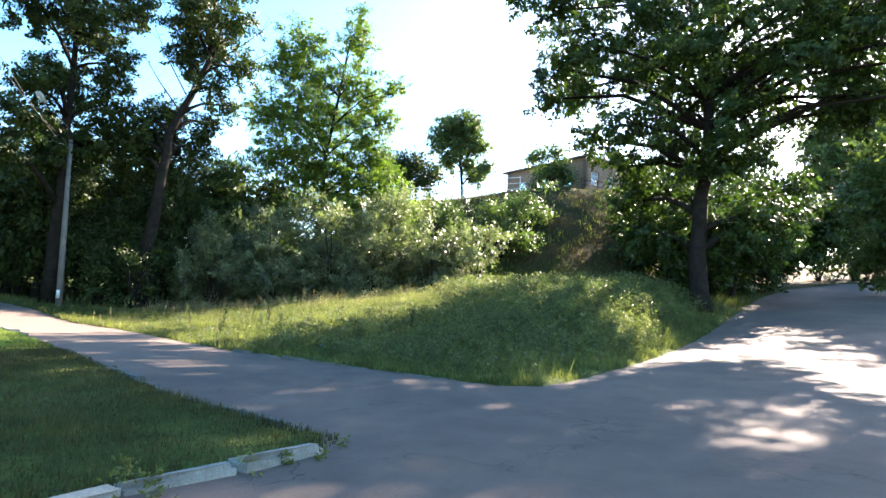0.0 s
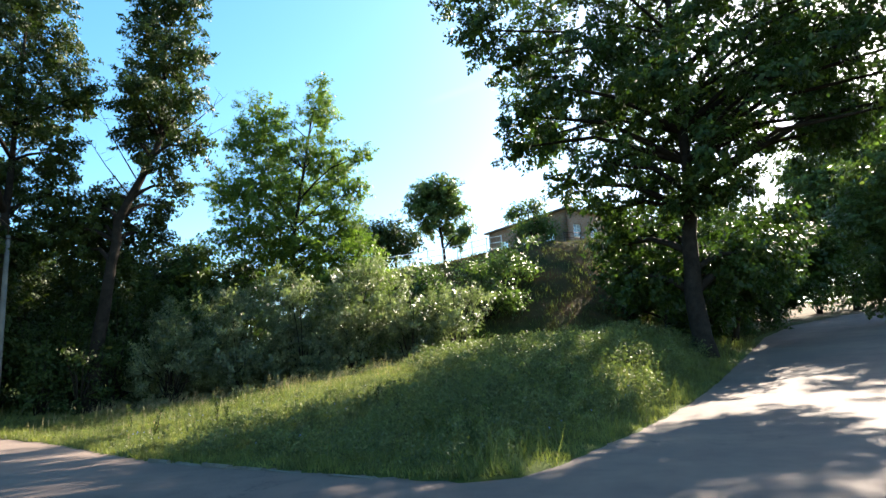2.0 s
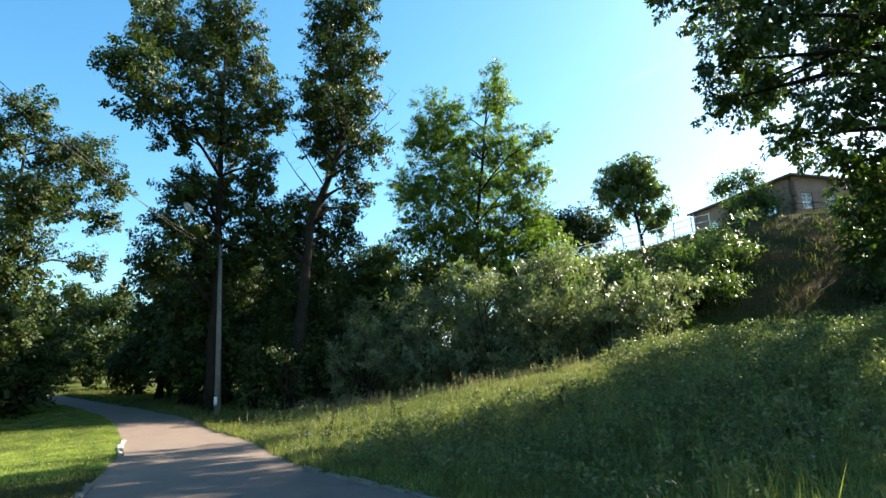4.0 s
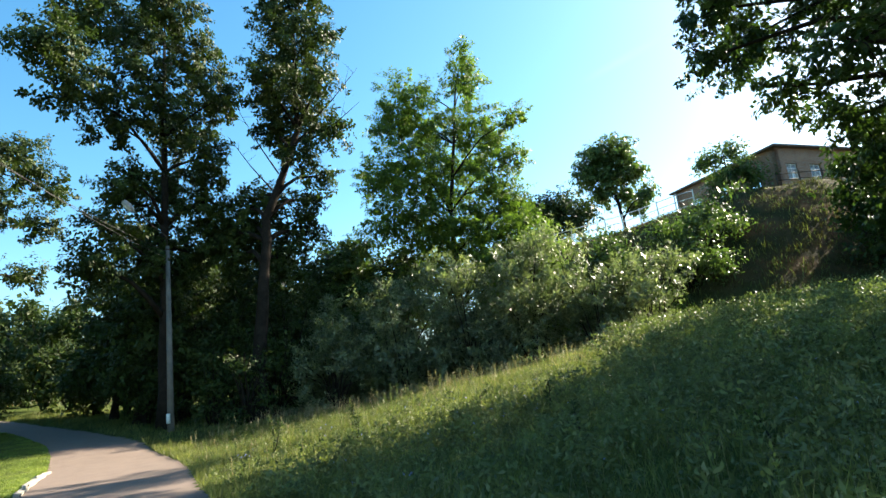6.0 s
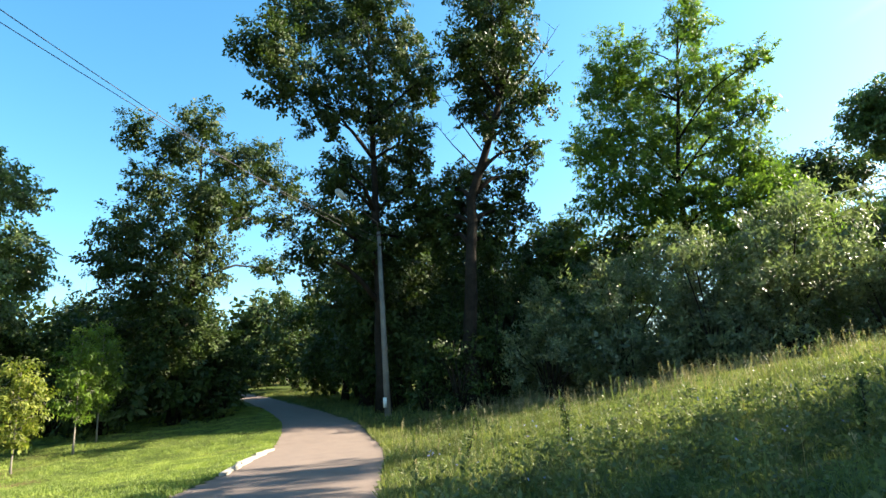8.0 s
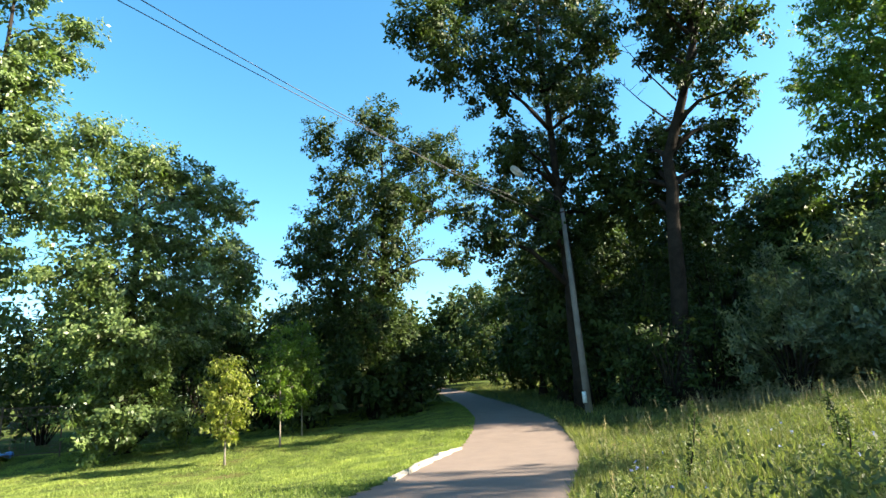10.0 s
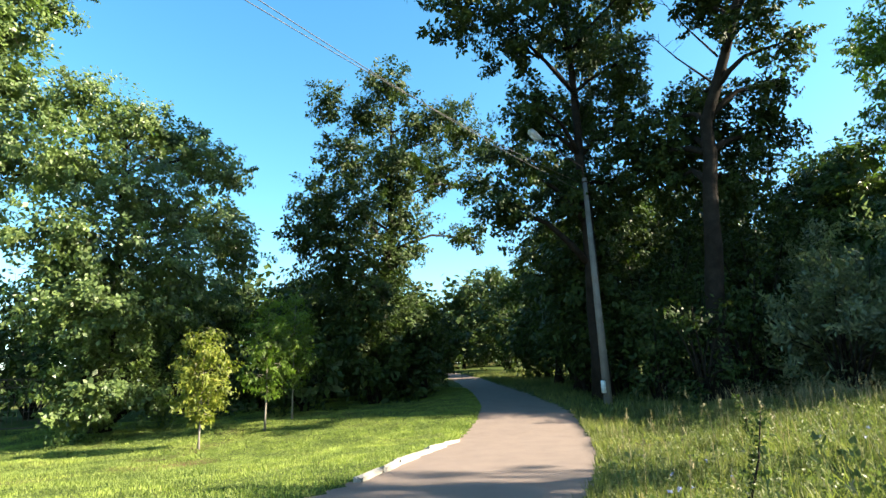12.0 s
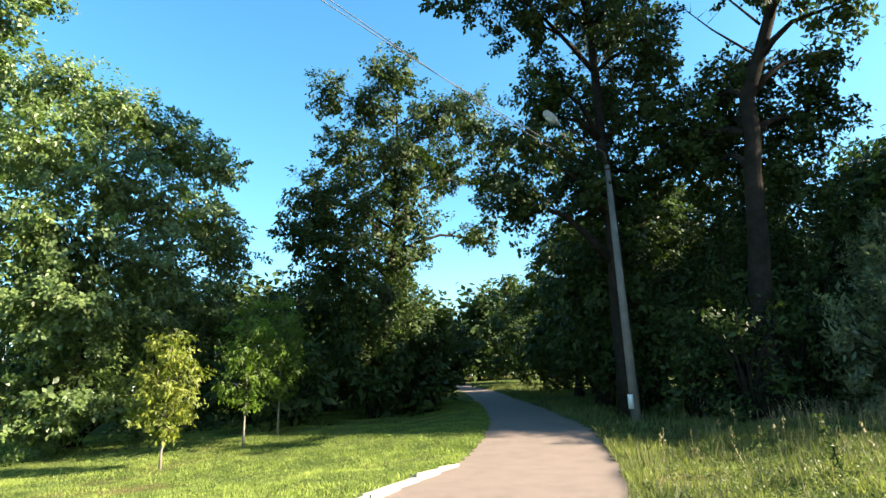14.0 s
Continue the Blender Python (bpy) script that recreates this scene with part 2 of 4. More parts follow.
def ground_z(x, y):
    x, y = np.asarray(x, float), np.asarray(y, float)
    lawn, isl, right = inside_by(LAWN, x, y), inside_by(ISLAND, x, y), inside_by(RIGHT, x, y)
    sd = np.maximum(np.maximum(lawn, isl), right)
    r = road_z(x, y)
    z = r + np.clip(sd * 0.5, -0.15, 0.05)
    z = z - np.clip(lawn - 0.5, 0, 12) * 0.03
    u = (x - 3.3) * 0.656 + (y - 10.7) * 0.755
    v = -(x - 5) * 0.857 + (y - 13.17) * 0.515
    bank = np.clip(0.145 * (u - 0.755 * np.maximum(0, y - 31)), 0, 2.9) - 0.05 * np.clip(y - 31.5, 0, 9) * sstep(8, 0, x)
    z = z + sstep(0, 4, isl) * np.maximum(0, bank - np.maximum(0, r)) * (isl > 0)
    z = z + 10.6 * (0.8 * np.clip((y - 42.5) / 15.5, 0, 1) + 0.2 * sstep(42.5, 58, y)) * sstep(-24, -3, x) * sstep(1, 14, v) * (isl > 0)
    z = z + np.clip(right, 0, 20) * 0.08
    bumps = 0.05 * np.sin(x * 1.3 + 2 * np.sin(y * 0.7)) * np.cos(y * 1.1 + np.sin(x * 0.6)) + 0.12 * np.sin(x * 0.31 + 1) * np.sin(y * 0.27)
    return z + bumps * sstep(0.3, 4, sd)


def gz(x, y):
    return float(ground_z(np.array([x]), np.array([y]))[0])


def axis(a, b, step, far):
    core = list(np.arange(a, b + 1e-6, step))
    g, lo, hi = step, [], []
    p = a
    while p > -far:
        g *= 1.35
        p -= g
        lo.append(p)
    p, g = b, step
    while p < far:
        g *= 1.35
        p += g
        hi.append(p)
    return np.array(lo[::-1] + core + hi)


def sheet(name, X, Y, Z, keep, mat):
    ny, nx = X.shape
    idx = np.arange(ny * nx).reshape(ny, nx)
    q = np.stack([idx[:-1, :-1], idx[:-1, 1:], idx[1:, 1:], idx[1:, :-1]], -1).reshape(-1, 4)
    k = (keep[:-1, :-1] | keep[:-1, 1:] | keep[1:, 1:] | keep[1:, :-1]).reshape(-1)
    q = q[k]
    used, inv = np.unique(q, return_inverse=True)
    co = np.stack([X, Y, Z], -1).reshape(-1, 3)[used]
    me = bpy.data.meshes.new(name)
    me.from_pydata(co.tolist(), [], inv.reshape(-1, 4).tolist())
    me.shade_smooth()
    me.materials.append(mat)
    return new(name, me)


gx, gy = np.meshgrid(axis(-44, 32, 0.44, 1800), axis(-10, 66, 0.44, 1800))
tagged(sheet("ground", gx, gy, ground_z(gx, gy), np.ones(gx.shape, bool), SOIL), "uneven grassy ground with bare dry soil patches rising to a hill", "ground", kind="structure")
ax_, ay_ = np.meshgrid(np.arange(-90, 64, 0.5), np.arange(-40, 100, 0.5))
asd = np.maximum(np.maximum(inside_by(LAWN, ax_, ay_), inside_by(ISLAND, ax_, ay_)), inside_by(RIGHT, ax_, ay_))
tagged(sheet("road", ax_, ay_, road_z(ax_, ay_) + 0.012 * np.sin(ax_ * 1.7) * np.sin(ay_ * 1.3), asd < 0.7, ASPHALT),
       "worn cracked grey asphalt road and path", "road", kind="structure")


# ---- shapes ----
def part(name, bm, mat, parent=None, label=""):
    me = bpy.data.meshes.new(name)
    bm.to_mesh(me)
    bm.free()
    me.materials.append(mat)
    ob = new(name, me)
    ob.parent = parent
    if label:
        ob["label"] = label
    return ob


def tube(bm, pts, radii, sides=8, wobble=0.0, rnd=None):
    """A tapered tube along points, closed at its ends."""
    rings = []
    n = len(pts)
    for i in range(n):
        p = Vector(pts[i])
        d = (Vector(pts[min(i + 1, n - 1)]) - Vector(pts[max(i - 1, 0)])).normalized()
        a = d.cross(Vector((0.31, 0.94, 0.1)))
        if a.length < 0.05:
            a = d.cross(Vector((1, 0, 0)))
        a.normalize()
        b = d.cross(a)
        ring = []
        for k in range(sides):
            t = 2 * math.pi * k / sides
            r = radii[i] * (1 + (rnd.uniform(-wobble, wobble) if rnd else 0))
            ring.append(bm.verts.new(p + (a * math.cos(t) + b * math.sin(t)) * r))
        rings.append(ring)
    for r0, r1 in zip(rings, rings[1:]):
        for k in range(sides):
            f = bm.faces.new((r0[k], r0[(k + 1) % sides], r1[(k + 1) % sides], r1[k]))
            f.smooth = True
    bm.faces.new(rings[0][::-1])
    bm.faces.new(rings[-1])


def box(bm, size, m=None, bevel=0.0):
    r = bmesh.ops.create_cube(bm, size=1.0, matrix=(m or Matrix()) @ Matrix.Diagonal((*size, 1)))
    if bevel:
        es = {e for v in r["verts"] for e in v.link_edges}
        bmesh.ops.bevel(bm, geom=list(es), offset=bevel, segments=2, affect="EDGES")


def flat_mesh(name, co, faces_per, mat):
    """A mesh of equal small faces, faces_per corners each."""
    me = bpy.data.meshes.new(name)
    n = len(co) // faces_per
    me.vertices.add(len(co))
    me.vertices.foreach_set("co", co.astype(np.float32).ravel())
    me.loops.add(len(co))
    me.loops.foreach_set("vertex_index", np.arange(len(co), dtype=np.int32))
    me.polygons.add(n)
    me.polygons.foreach_set("loop_start", np.arange(0, len(co), faces_per, dtype=np.int32))
    me.polygons.foreach_set("loop_total", np.full(n, faces_per, dtype=np.int32))
    me.update(calc_edges=True)
    me.materials.append(mat)
    return me


def unit(v):
    return v / np.maximum(1e-6, np.linalg.norm(v, axis=-1, keepdims=True))


def leaves(name, at, out, size, mat, rng, slim=0.55, droop=0.5, loose=0.4):
    """One leaf at each place: a pointed blade that hangs outward. size: one length, or one for each leaf."""
    n = len(at)
    face = unit(out + rng.normal(0, loose, (n, 3)) + np.array([0, 0, 0.35]))
    d = rng.normal(0, 0.8, (n, 3)) + out * 0.5 + np.array([0, 0, -droop])
    d = unit(d - face * np.sum(d * face, -1, keepdims=True) * 0.8)
    side = unit(np.cross(d, face))
    L = np.reshape(size, (-1, 1)) * rng.uniform(0.65, 1.3, (n, 1))
    w = L * slim * 0.5
    up = np.cross(side, d)
    co = np.stack([at, at + d * L * 0.45 + side * w + up * L * 0.06, at + d * L, at + d * L * 0.45 - side * w + up * L * 0.06], 1)
    return flat_mesh(name, co.reshape(-1, 3), 4, mat)


def crown_points(lobes, per_m2, leaf_n, spread, rng, fill=0.2, core=4.0, rise=0.0):
    """Places, outward ways and relative sizes of leaves: sprays along twigs over the shells of round lobes, and larger, shaded leaves within."""
    P, O, S = [], [], []
    for x, y, z, r in lobes:
        k = max(6, int(4 * math.pi * r * r * per_m2))
        d = unit(rng.normal(0, 1, (k, 3)))
        bumpy = 1 + 0.2 * np.sin(d[:, :1] * 5 + x) * np.sin(d[:, 1:2] * 4 + y) + rng.normal(0, 0.1, (k, 1))
        rad = r * np.where(rng.random((k, 1)) < fill, rng.uniform(0.45, 0.8, (k, 1)), rng.uniform(0.8, 1.04, (k, 1))) * bumpy
        c = np.array([x, y, z]) + d * rad * np.array([1, 1, 0.9])
        twig = unit(d + rng.normal(0, 0.5, (k, 3)) + np.array([0, 0, rise - 0.1])) * rng.uniform(0.9, 2.4, (k, 1)) * spread
        m = rng.integers(leaf_n // 2, leaf_n * 3 // 2, k)
        cc, dd, tw = np.repeat(c, m, 0), np.repeat(d, m, 0), np.repeat(twig, m, 0)
        f = rng.uniform(-0.8, 0.9, (len(cc), 1))
        wide = np.repeat(rng.uniform(0.35, 0.8, (k, 1)), m, 0) * spread * (1.05 - 0.6 * np.abs(f))
        P.append(cc + tw * f + np.clip(rng.normal(0, 1, cc.shape), -1.5, 1.5) * wide * np.array([1, 1, 0.6]))
        O.append(unit(dd + np.repeat(rng.normal(0, 0.4, (k, 3)), m, 0)))
        S.append(np.ones(len(cc)))
        q = int(4 * math.pi * r * r * core)
        if q:
            e = unit(rng.normal(0, 1, (q, 3)))
            P.append(np.array([x, y, z]) + e * r * rng.uniform(0.15, 0.74, (q, 1)))
            O.append(e)
            S.append(np.full(q, 1.5))
    return np.concatenate(P), np.concatenate(O), np.concatenate(S)


def tree(kind, label, trunk, r0, lobes, leaf, bark=BARK, per_m2=2.6, leaf_n=14, size=0.2, spread=0.3, seed=1, slim=0.58,
         droop=0.5, category="tree", group="", fill=0.2, bare=(), core=9.0):
    """trunk: points from the foot up; lobes: (x, y, z, radius); bare: dead twigs as (start, end)."""
    rng, rnd = np.random.default_rng(seed), random.Random(seed)
    root = tagged(new(kind), label, category, group)
    bx, by = trunk[0][:2]
    bz = gz(bx, by) - 0.08
    root.location = (bx, by, bz)
    o = Vector((bx, by, bz))
    pts = [Vector((p[0], p[1], max(p[2], bz) if i else bz)) for i, p in enumerate(trunk)]
    bm = bmesh.new()
    fine, n = [], len(pts) - 1
    for i in range(n):
        for k in range(4):
            f = k / 4
            fine.append(pts[i].lerp(pts[i + 1], f) + Vector((rnd.uniform(-1, 1), rnd.uniform(-1, 1), 0)) * r0 * 0.18 * (i + k > 0))
    fine.append(pts[-1])
    radii = [r0 * (1 - 0.8 * i / (len(fine) - 1)) for i in range(len(fine))]
    radii[0] *= 1.45
    tube(bm, [p - o for p in fine], radii, 10, 0.06, rnd)
    for x, y, z, r in lobes:
        c = Vector((x, y, z))
        low = [i for i, p in enumerate(fine) if p.z < z - 0.2 * (c - p).length] or [0]
        i = min(low, key=lambda j: (fine[j] - c).length + 0.25 * abs(z - fine[j].z))
        a = fine[i]
        rr = min(radii[i] * 0.62, 0.07 + 0.035 * (c - a).length)
        mid = a.lerp(c, 0.5) + Vector((rnd.uniform(-0.3, 0.3), rnd.uniform(-0.3, 0.3), 0.12 * (c - a).length))
        tube(bm, [a - o, a.lerp(mid, 0.5) - o + Vector((0, 0, 0.1)), mid - o, mid.lerp(c, 0.6) - o, c - o], [rr, rr * 0.8, rr * 0.62, rr * 0.42, rr * 0.25], 6)
        for k in range(7):
            d = Vector((rnd.gauss(0, 1), rnd.gauss(0, 1), rnd.gauss(0.3, 0.8))).normalized() * r * rnd.uniform(0.7, 1.05)
            tube(bm, [c - o, c + d * 0.5 + Vector((0, 0, 0.08 * r)) - o, c + d - o], [rr * 0.25, rr * 0.16, 0.008], 4)
    for a, e in bare:
        a, e = Vector(a) - o, Vector(e) - o
        tube(bm, [a, a.lerp(e, 0.5) + Vector((0, 0, -0.15)), e], [0.05, 0.03, 0.008], 5)
        for k in range(5):
            f = rnd.uniform(0.35, 0.95)
            s = a.lerp(e, f)
            t = s + (e - a).length * rnd.uniform(0.15, 0.35) * Vector((rnd.uniform(-0.6, 0.6), rnd.uniform(-0.6, 0.6), rnd.uniform(-0.4, 0.9)))
            tube(bm, [s, t], [0.016, 0.005], 4)
    part("trunk", bm, bark, root)
    P, O, S = crown_points(lobes, per_m2 * 1.25, int(leaf_n * 0.62) + 1, spread, rng, fill, core)
    me = leaves("crown", P - np.array(o), O, size * S, leaf, rng, slim, droop)
    ob = new("crown", me)
    ob.parent = root
    return root


def shrub(label, x, y, w, h, leaf, seed, kind="shrub", lean=0.0, per_m2=2.2, leaf_n=14, size=0.16, spread=0.28, slim=0.4, z0=0.0, group="", droop=0.0, keep=0.42, core=3.8, rise=0.0):
    """A many-stemmed bush: stems fan out of the foot into lobes."""
    rnd, rng = random.Random(seed), np.random.default_rng(seed)
    b = gz(x, y) - 0.05 + z0
    root = tagged(new(kind), label, "bush", group)
    root.location = (x, y, b)
    lobes = []
    k = max(7, int(3.2 * w * h / 3))
    for i in range(min(k, 16)):
        a = 2.4 * i + rnd.uniform(-0.4, 0.4)
        f = rnd.random()
        r = w * 0.5 * rnd.uniform(0.28, 0.5)
        rr = w * 0.5 * math.sqrt(rnd.random()) * 0.8
        hz_ = r * 0.7 + (h - 1.5 * r) * f * (1 - 0.35 * rr / (w * 0.5))
        lobes.append((rr * math.cos(a), rr * math.sin(a), max(r * 0.6, hz_), r))
        c = Vector(lobes[-1][:3])
        s = Vector((rnd.uniform(-0.2, 0.2), rnd.uniform(-0.2, 0.2), 0))
        bm = bmesh.new()
        tube(bm, [s, s.lerp(c, 0.5) + Vector((0, 0, 0.1 * h)), c, c + Vector((c.x * 0.15, c.y * 0.15, r * 1.1))], [0.05, 0.035, 0.02, 0.006], 5)
        part("stem", bm, BARK, root)
    P, O, S = crown_points(lobes, per_m2, max(6, int(leaf_n * keep)), spread, rng, 0.2, core, rise)
    P[:, 2] = np.maximum(P[:, 2], 0.05)
    ob = new("foliage", leaves("foliage", P, O, size * S, leaf, rng, slim, droop))
    ob.parent = root
    return root


# ---- trees, largest first ----
BIG_LOW = [(4.7, 32.1, 20.5, 1.6), (6.9, 34.9, 20.0, 1.9), (7.0, 31.8, 15.0, 1.5), (6.5, 33.9, 14.0, 1.0), (9.7, 36.5, 22.4, 2.2), (8.4, 29.6, 15.5, 1.9), (9.3, 36.5, 15.8, 1.8), (9.3, 32.4, 11.2, 1.2),
    (11.0, 30.0, 17.8, 2.2), (13.0, 36.7, 17.3, 2.5), (10.8, 30.0, 11.3, 1.7), (15.9, 35.7, 22.5, 2.9), (13.0, 28.2, 14.6, 2.0), (14.9, 35.0, 13.7, 2.2), (15.6, 28.2, 16.9, 2.2), (18.4, 34.6, 16.6, 2.5),
    (15.4, 28.3, 11.2, 1.7), (20.8, 32.2, 19.5, 2.4), (17.5, 27.2, 14.0, 1.7), (19.3, 31.9, 13.4, 1.5)]
BIG_HIGH = [(19.7, 27.0, 15.8, 1.7), (22.0, 31.5, 15.4, 1.5), (22.7, 28.6, 17.2, 1.5), (11.7, 34.9, 10.3, 1.6), (12.8, 35.7, 8.4, 2.0), (13.8, 36.4, 6.1, 1.7), (14.4, 30.9, 9.4, 1.4), (4.2, 34.1, 24.6, 2.1),
    (7.9, 35.8, 26.5, 2.9), (10.7, 30.0, 22.5, 2.7), (16.2, 34.5, 26.4, 3.2), (17.3, 28.5, 21.1, 2.6), (21.3, 29.6, 20.8, 2.4), (13.9, 32.2, 28.1, 3.0), (17.9, 30.4, 26.4, 2.8), (9.8, 33.4, 28.2, 2.4),
    (22.6, 27.4, 18.6, 1.9), (22.1, 25.2, 15.3, 1.7), (25.2, 27.9, 19.4, 2.2), (23.0, 27.1, 21.1, 2.2), (24.1, 27.5, 14.3, 1.6), (22.8, 27.2, 12.3, 1.2), (24.5, 25.9, 15.0, 1.7), (25.5, 27.6, 13.1, 1.6),
    (13.8, 33.3, 10.9, 1.5), (15.7, 30.3, 9.7, 1.4), (17.8, 31.6, 10.5, 1.2), (15.3, 34.9, 8.5, 1.4)]
BIG_SKIRT = [(12.6, 34.4, 6.4, 1.5), (16.6, 33.4, 6.2, 1.8), (17.9, 32.4, 6.9, 1.9), (15.0, 34.6, 6.0, 2.0), (19.6, 33.8, 6.8, 2.0)]
BIG_BACK = [(9.3, 41.8, 17.2, 1.9), (16.6, 33.2, 15.0, 2.3), (12.4, 32.4, 16.0, 2.2), (19.8, 31.0, 16.6, 1.9),
    (23.4, 31.2, 16.8, 2.0), (22.6, 30.6, 13.4, 1.9), (24.4, 33.2, 15.0, 2.0), (25.2, 35.4, 14.4, 1.8), (21.4, 29.8, 12.4, 1.6)]
tree("walnut_tree", "huge old broadleaf tree with dense dark crown on the bank", [(14.8, 32.3, 0), (14.8, 32.1, 6), (15.1, 31.8, 10), (15.5, 32, 17), (15.8, 32, 26)],
     0.52, BIG_LOW + BIG_HIGH + BIG_BACK + BIG_SKIRT, LEAF_BIG, per_m2=0.72, core=5.0, leaf_n=78, size=0.25, spread=0.36, seed=11, droop=0.7)
T1_LOBES = [(-19.8, 23.8, 17.6, 1.5), (-20.5, 26.3, 20.6, 1.7), (-20.1, 25.1, 16.2, 1.6), (-20.8, 29.0, 20.9, 1.6), (-20.8, 31.9, 23.4, 2.1), (-20.6, 33.5, 21.3, 1.9), (-18.8, 28.3, 17.2, 1.8), (-20.5, 27.8, 15.6, 1.3),
    (-20.6, 32.1, 17.4, 2.1), (-19.1, 32.2, 14.9, 1.6), (-20.0, 28.4, 12.7, 1.0), (-21.9, 32.2, 13.7, 1.8), (-19.7, 33.0, 12.6, 1.8), (-20.6, 27.7, 10.0, 1.3), (-18.4, 32.7, 18.4, 1.4), (-22.7, 28.3, 24.1, 1.5),
    (-20.5, 30.8, 24.7, 1.7), (-22.6, 31.4, 11.0, 1.6), (-21.0, 33.1, 10.0, 1.8), (-21.9, 29.3, 12.4, 1.1), (-21.5, 31.2, 9.1, 1.7), (-21.8, 27.8, 8.7, 1.3)]
tree("tall_tree", "tall dark leafy tree with several stems behind the lamp pole", [(-20.9, 31.4, 0), (-20.7, 31.2, 8), (-20.5, 31, 14), (-20.5, 31, 22)],
     0.34, T1_LOBES, LEAF_DARK, per_m2=1.15, leaf_n=105, size=0.19, spread=0.33, seed=12)
T2_LOBES = [(-15.0, 33.6, 22.7, 1.5), (-12.8, 33.8, 21.2, 1.7), (-15.1, 34.7, 20.8, 1.8), (-12.2, 33.0, 18.0, 1.4), (-15.2, 33.4, 17.9, 1.5), (-14.5, 35.1, 17.5, 1.8), (-12.1, 34.2, 15.6, 1.1), (-15.6, 34.4, 16.2, 1.4),
    (-13.6, 33.3, 13.9, 1.1), (-14.5, 31.5, 18.1, 1.1), (-13.2, 34.7, 13.3, 0.8), (-14.9, 33.6, 24.7, 1.5), (-13.5, 34.5, 25.1, 1.7), (-17.7, 34.1, 12.1, 1.5), (-15.9, 36.5, 11.0, 1.5), (-16.8, 36.0, 9.4, 1.6),
    (-18.6, 34.6, 9.8, 1.6), (-16.6, 34.9, 12.6, 1.1), (-17.9, 35.2, 11.3, 1.6), (-19.3, 34.1, 10.8, 1.5), (-14.9, 36.0, 12.6, 1.0)]
tree("tall_tree", "tall slim leaning tree with dark sparse foliage and dead twigs", [(-16.8, 33.2, 0), (-16.3, 33.2, 6), (-15.9, 33.4, 11), (-14.2, 34, 16), (-14, 34, 23)],
     0.4, T2_LOBES, LEAF_DARK, per_m2=1.15, leaf_n=97, size=0.19, spread=0.32, seed=13,
     bare=[((-13.5, 34, 16), (-10.2, 34, 18.6)), ((-13.3, 34, 15.2), (-10.2, 34, 16.6)), ((-15.2, 33.6, 13.5), (-17.2, 33, 17.5)), ((-15.6, 33.6, 12.6), (-18, 33, 16.2))])
T3_LOBES = [(-7.3, 46.1, 25.0, 0.9), (-7.4, 46.1, 22.8, 1.7), (-11.6, 44.8, 22.1, 1.9), (-12.9, 44.3, 20.0, 1.7), (-10.4, 45.2, 19.5, 2.3), (-7.4, 46.1, 19.4, 2.1), (-5.9, 46.5, 17.4, 1.6), (-4.0, 44.8, 18.5, 1.0),
    (-11.4, 42.7, 15.7, 2.4), (-9.9, 47.5, 16.8, 2.7), (-6.6, 46.3, 14.5, 2.2), (-4.5, 46.7, 16.3, 1.0), (-14.0, 43.8, 15.7, 1.7), (-12.1, 42.5, 12.3, 2.4), (-10.0, 45.4, 12.5, 2.6), (-7.1, 45.2, 11.1, 2.3),
    (-5.2, 46.6, 12.9, 1.4), (-10.7, 45.1, 9.7, 2.3), (-8.0, 46.0, 9.0, 2.1), (-4.6, 45.0, 10.6, 2.0), (-3.4, 44.2, 8.6, 1.9), (-6.4, 43.6, 8.0, 2.0)]
tree("leafy_tree", "bushy light green tree with an uneven pointed crown", [(-9.6, 45.5, 0), (-9.7, 45.5, 6), (-9.4, 45.5, 13), (-8.0, 45.9, 23)],
     0.3, T3_LOBES, LEAF_FRESH, per_m2=1.05, leaf_n=95, size=0.225, spread=0.34, seed=14, slim=0.42)
T4_LOBES = [(-33.2, 23.6, 17.9, 1.1), (-30.1, 26.2, 18.1, 1.3), (-32.5, 25.8, 17.1, 1.5), (-32.1, 29.2, 17.0, 1.5), (-32.0, 31.5, 17.5, 1.7), (-31.9, 33.5, 16.3, 1.1), (-32.9, 24.6, 14.4, 1.6), (-30.2, 26.2, 13.3, 1.8),
    (-31.8, 29.7, 13.8, 1.7), (-31.5, 32.3, 13.4, 1.1), (-31.4, 22.6, 11.2, 1.5), (-29.9, 24.2, 10.2, 1.8), (-31.8, 27.5, 11.1, 1.9), (-31.6, 22.1, 9.3, 1.3), (-30.1, 23.4, 7.9, 1.8), (-32.0, 27.0, 8.6, 1.9),
    (-31.8, 31.9, 10.2, 1.0), (-30.6, 25.0, 5.5, 2.1), (-35.2, 24.0, 6.4, 1.9), (-31.5, 28.1, 4.8, 1.9), (-34.8, 25.2, 3.6, 1.9), (-32.0, 27.1, 2.8, 1.8), (-33.6, 30.6, 3.8, 1.8)]
tree("path_tree", "dark round-crowned tree with drooping twigs beside the path", [(-32.3, 26.2, 0), (-32.0, 26.4, 5), (-31.6, 26.8, 10), (-31.6, 27, 16)],
     0.33, T4_LOBES, LEAF_DARK, per_m2=1.25, leaf_n=97, size=0.195, spread=0.34, seed=15)
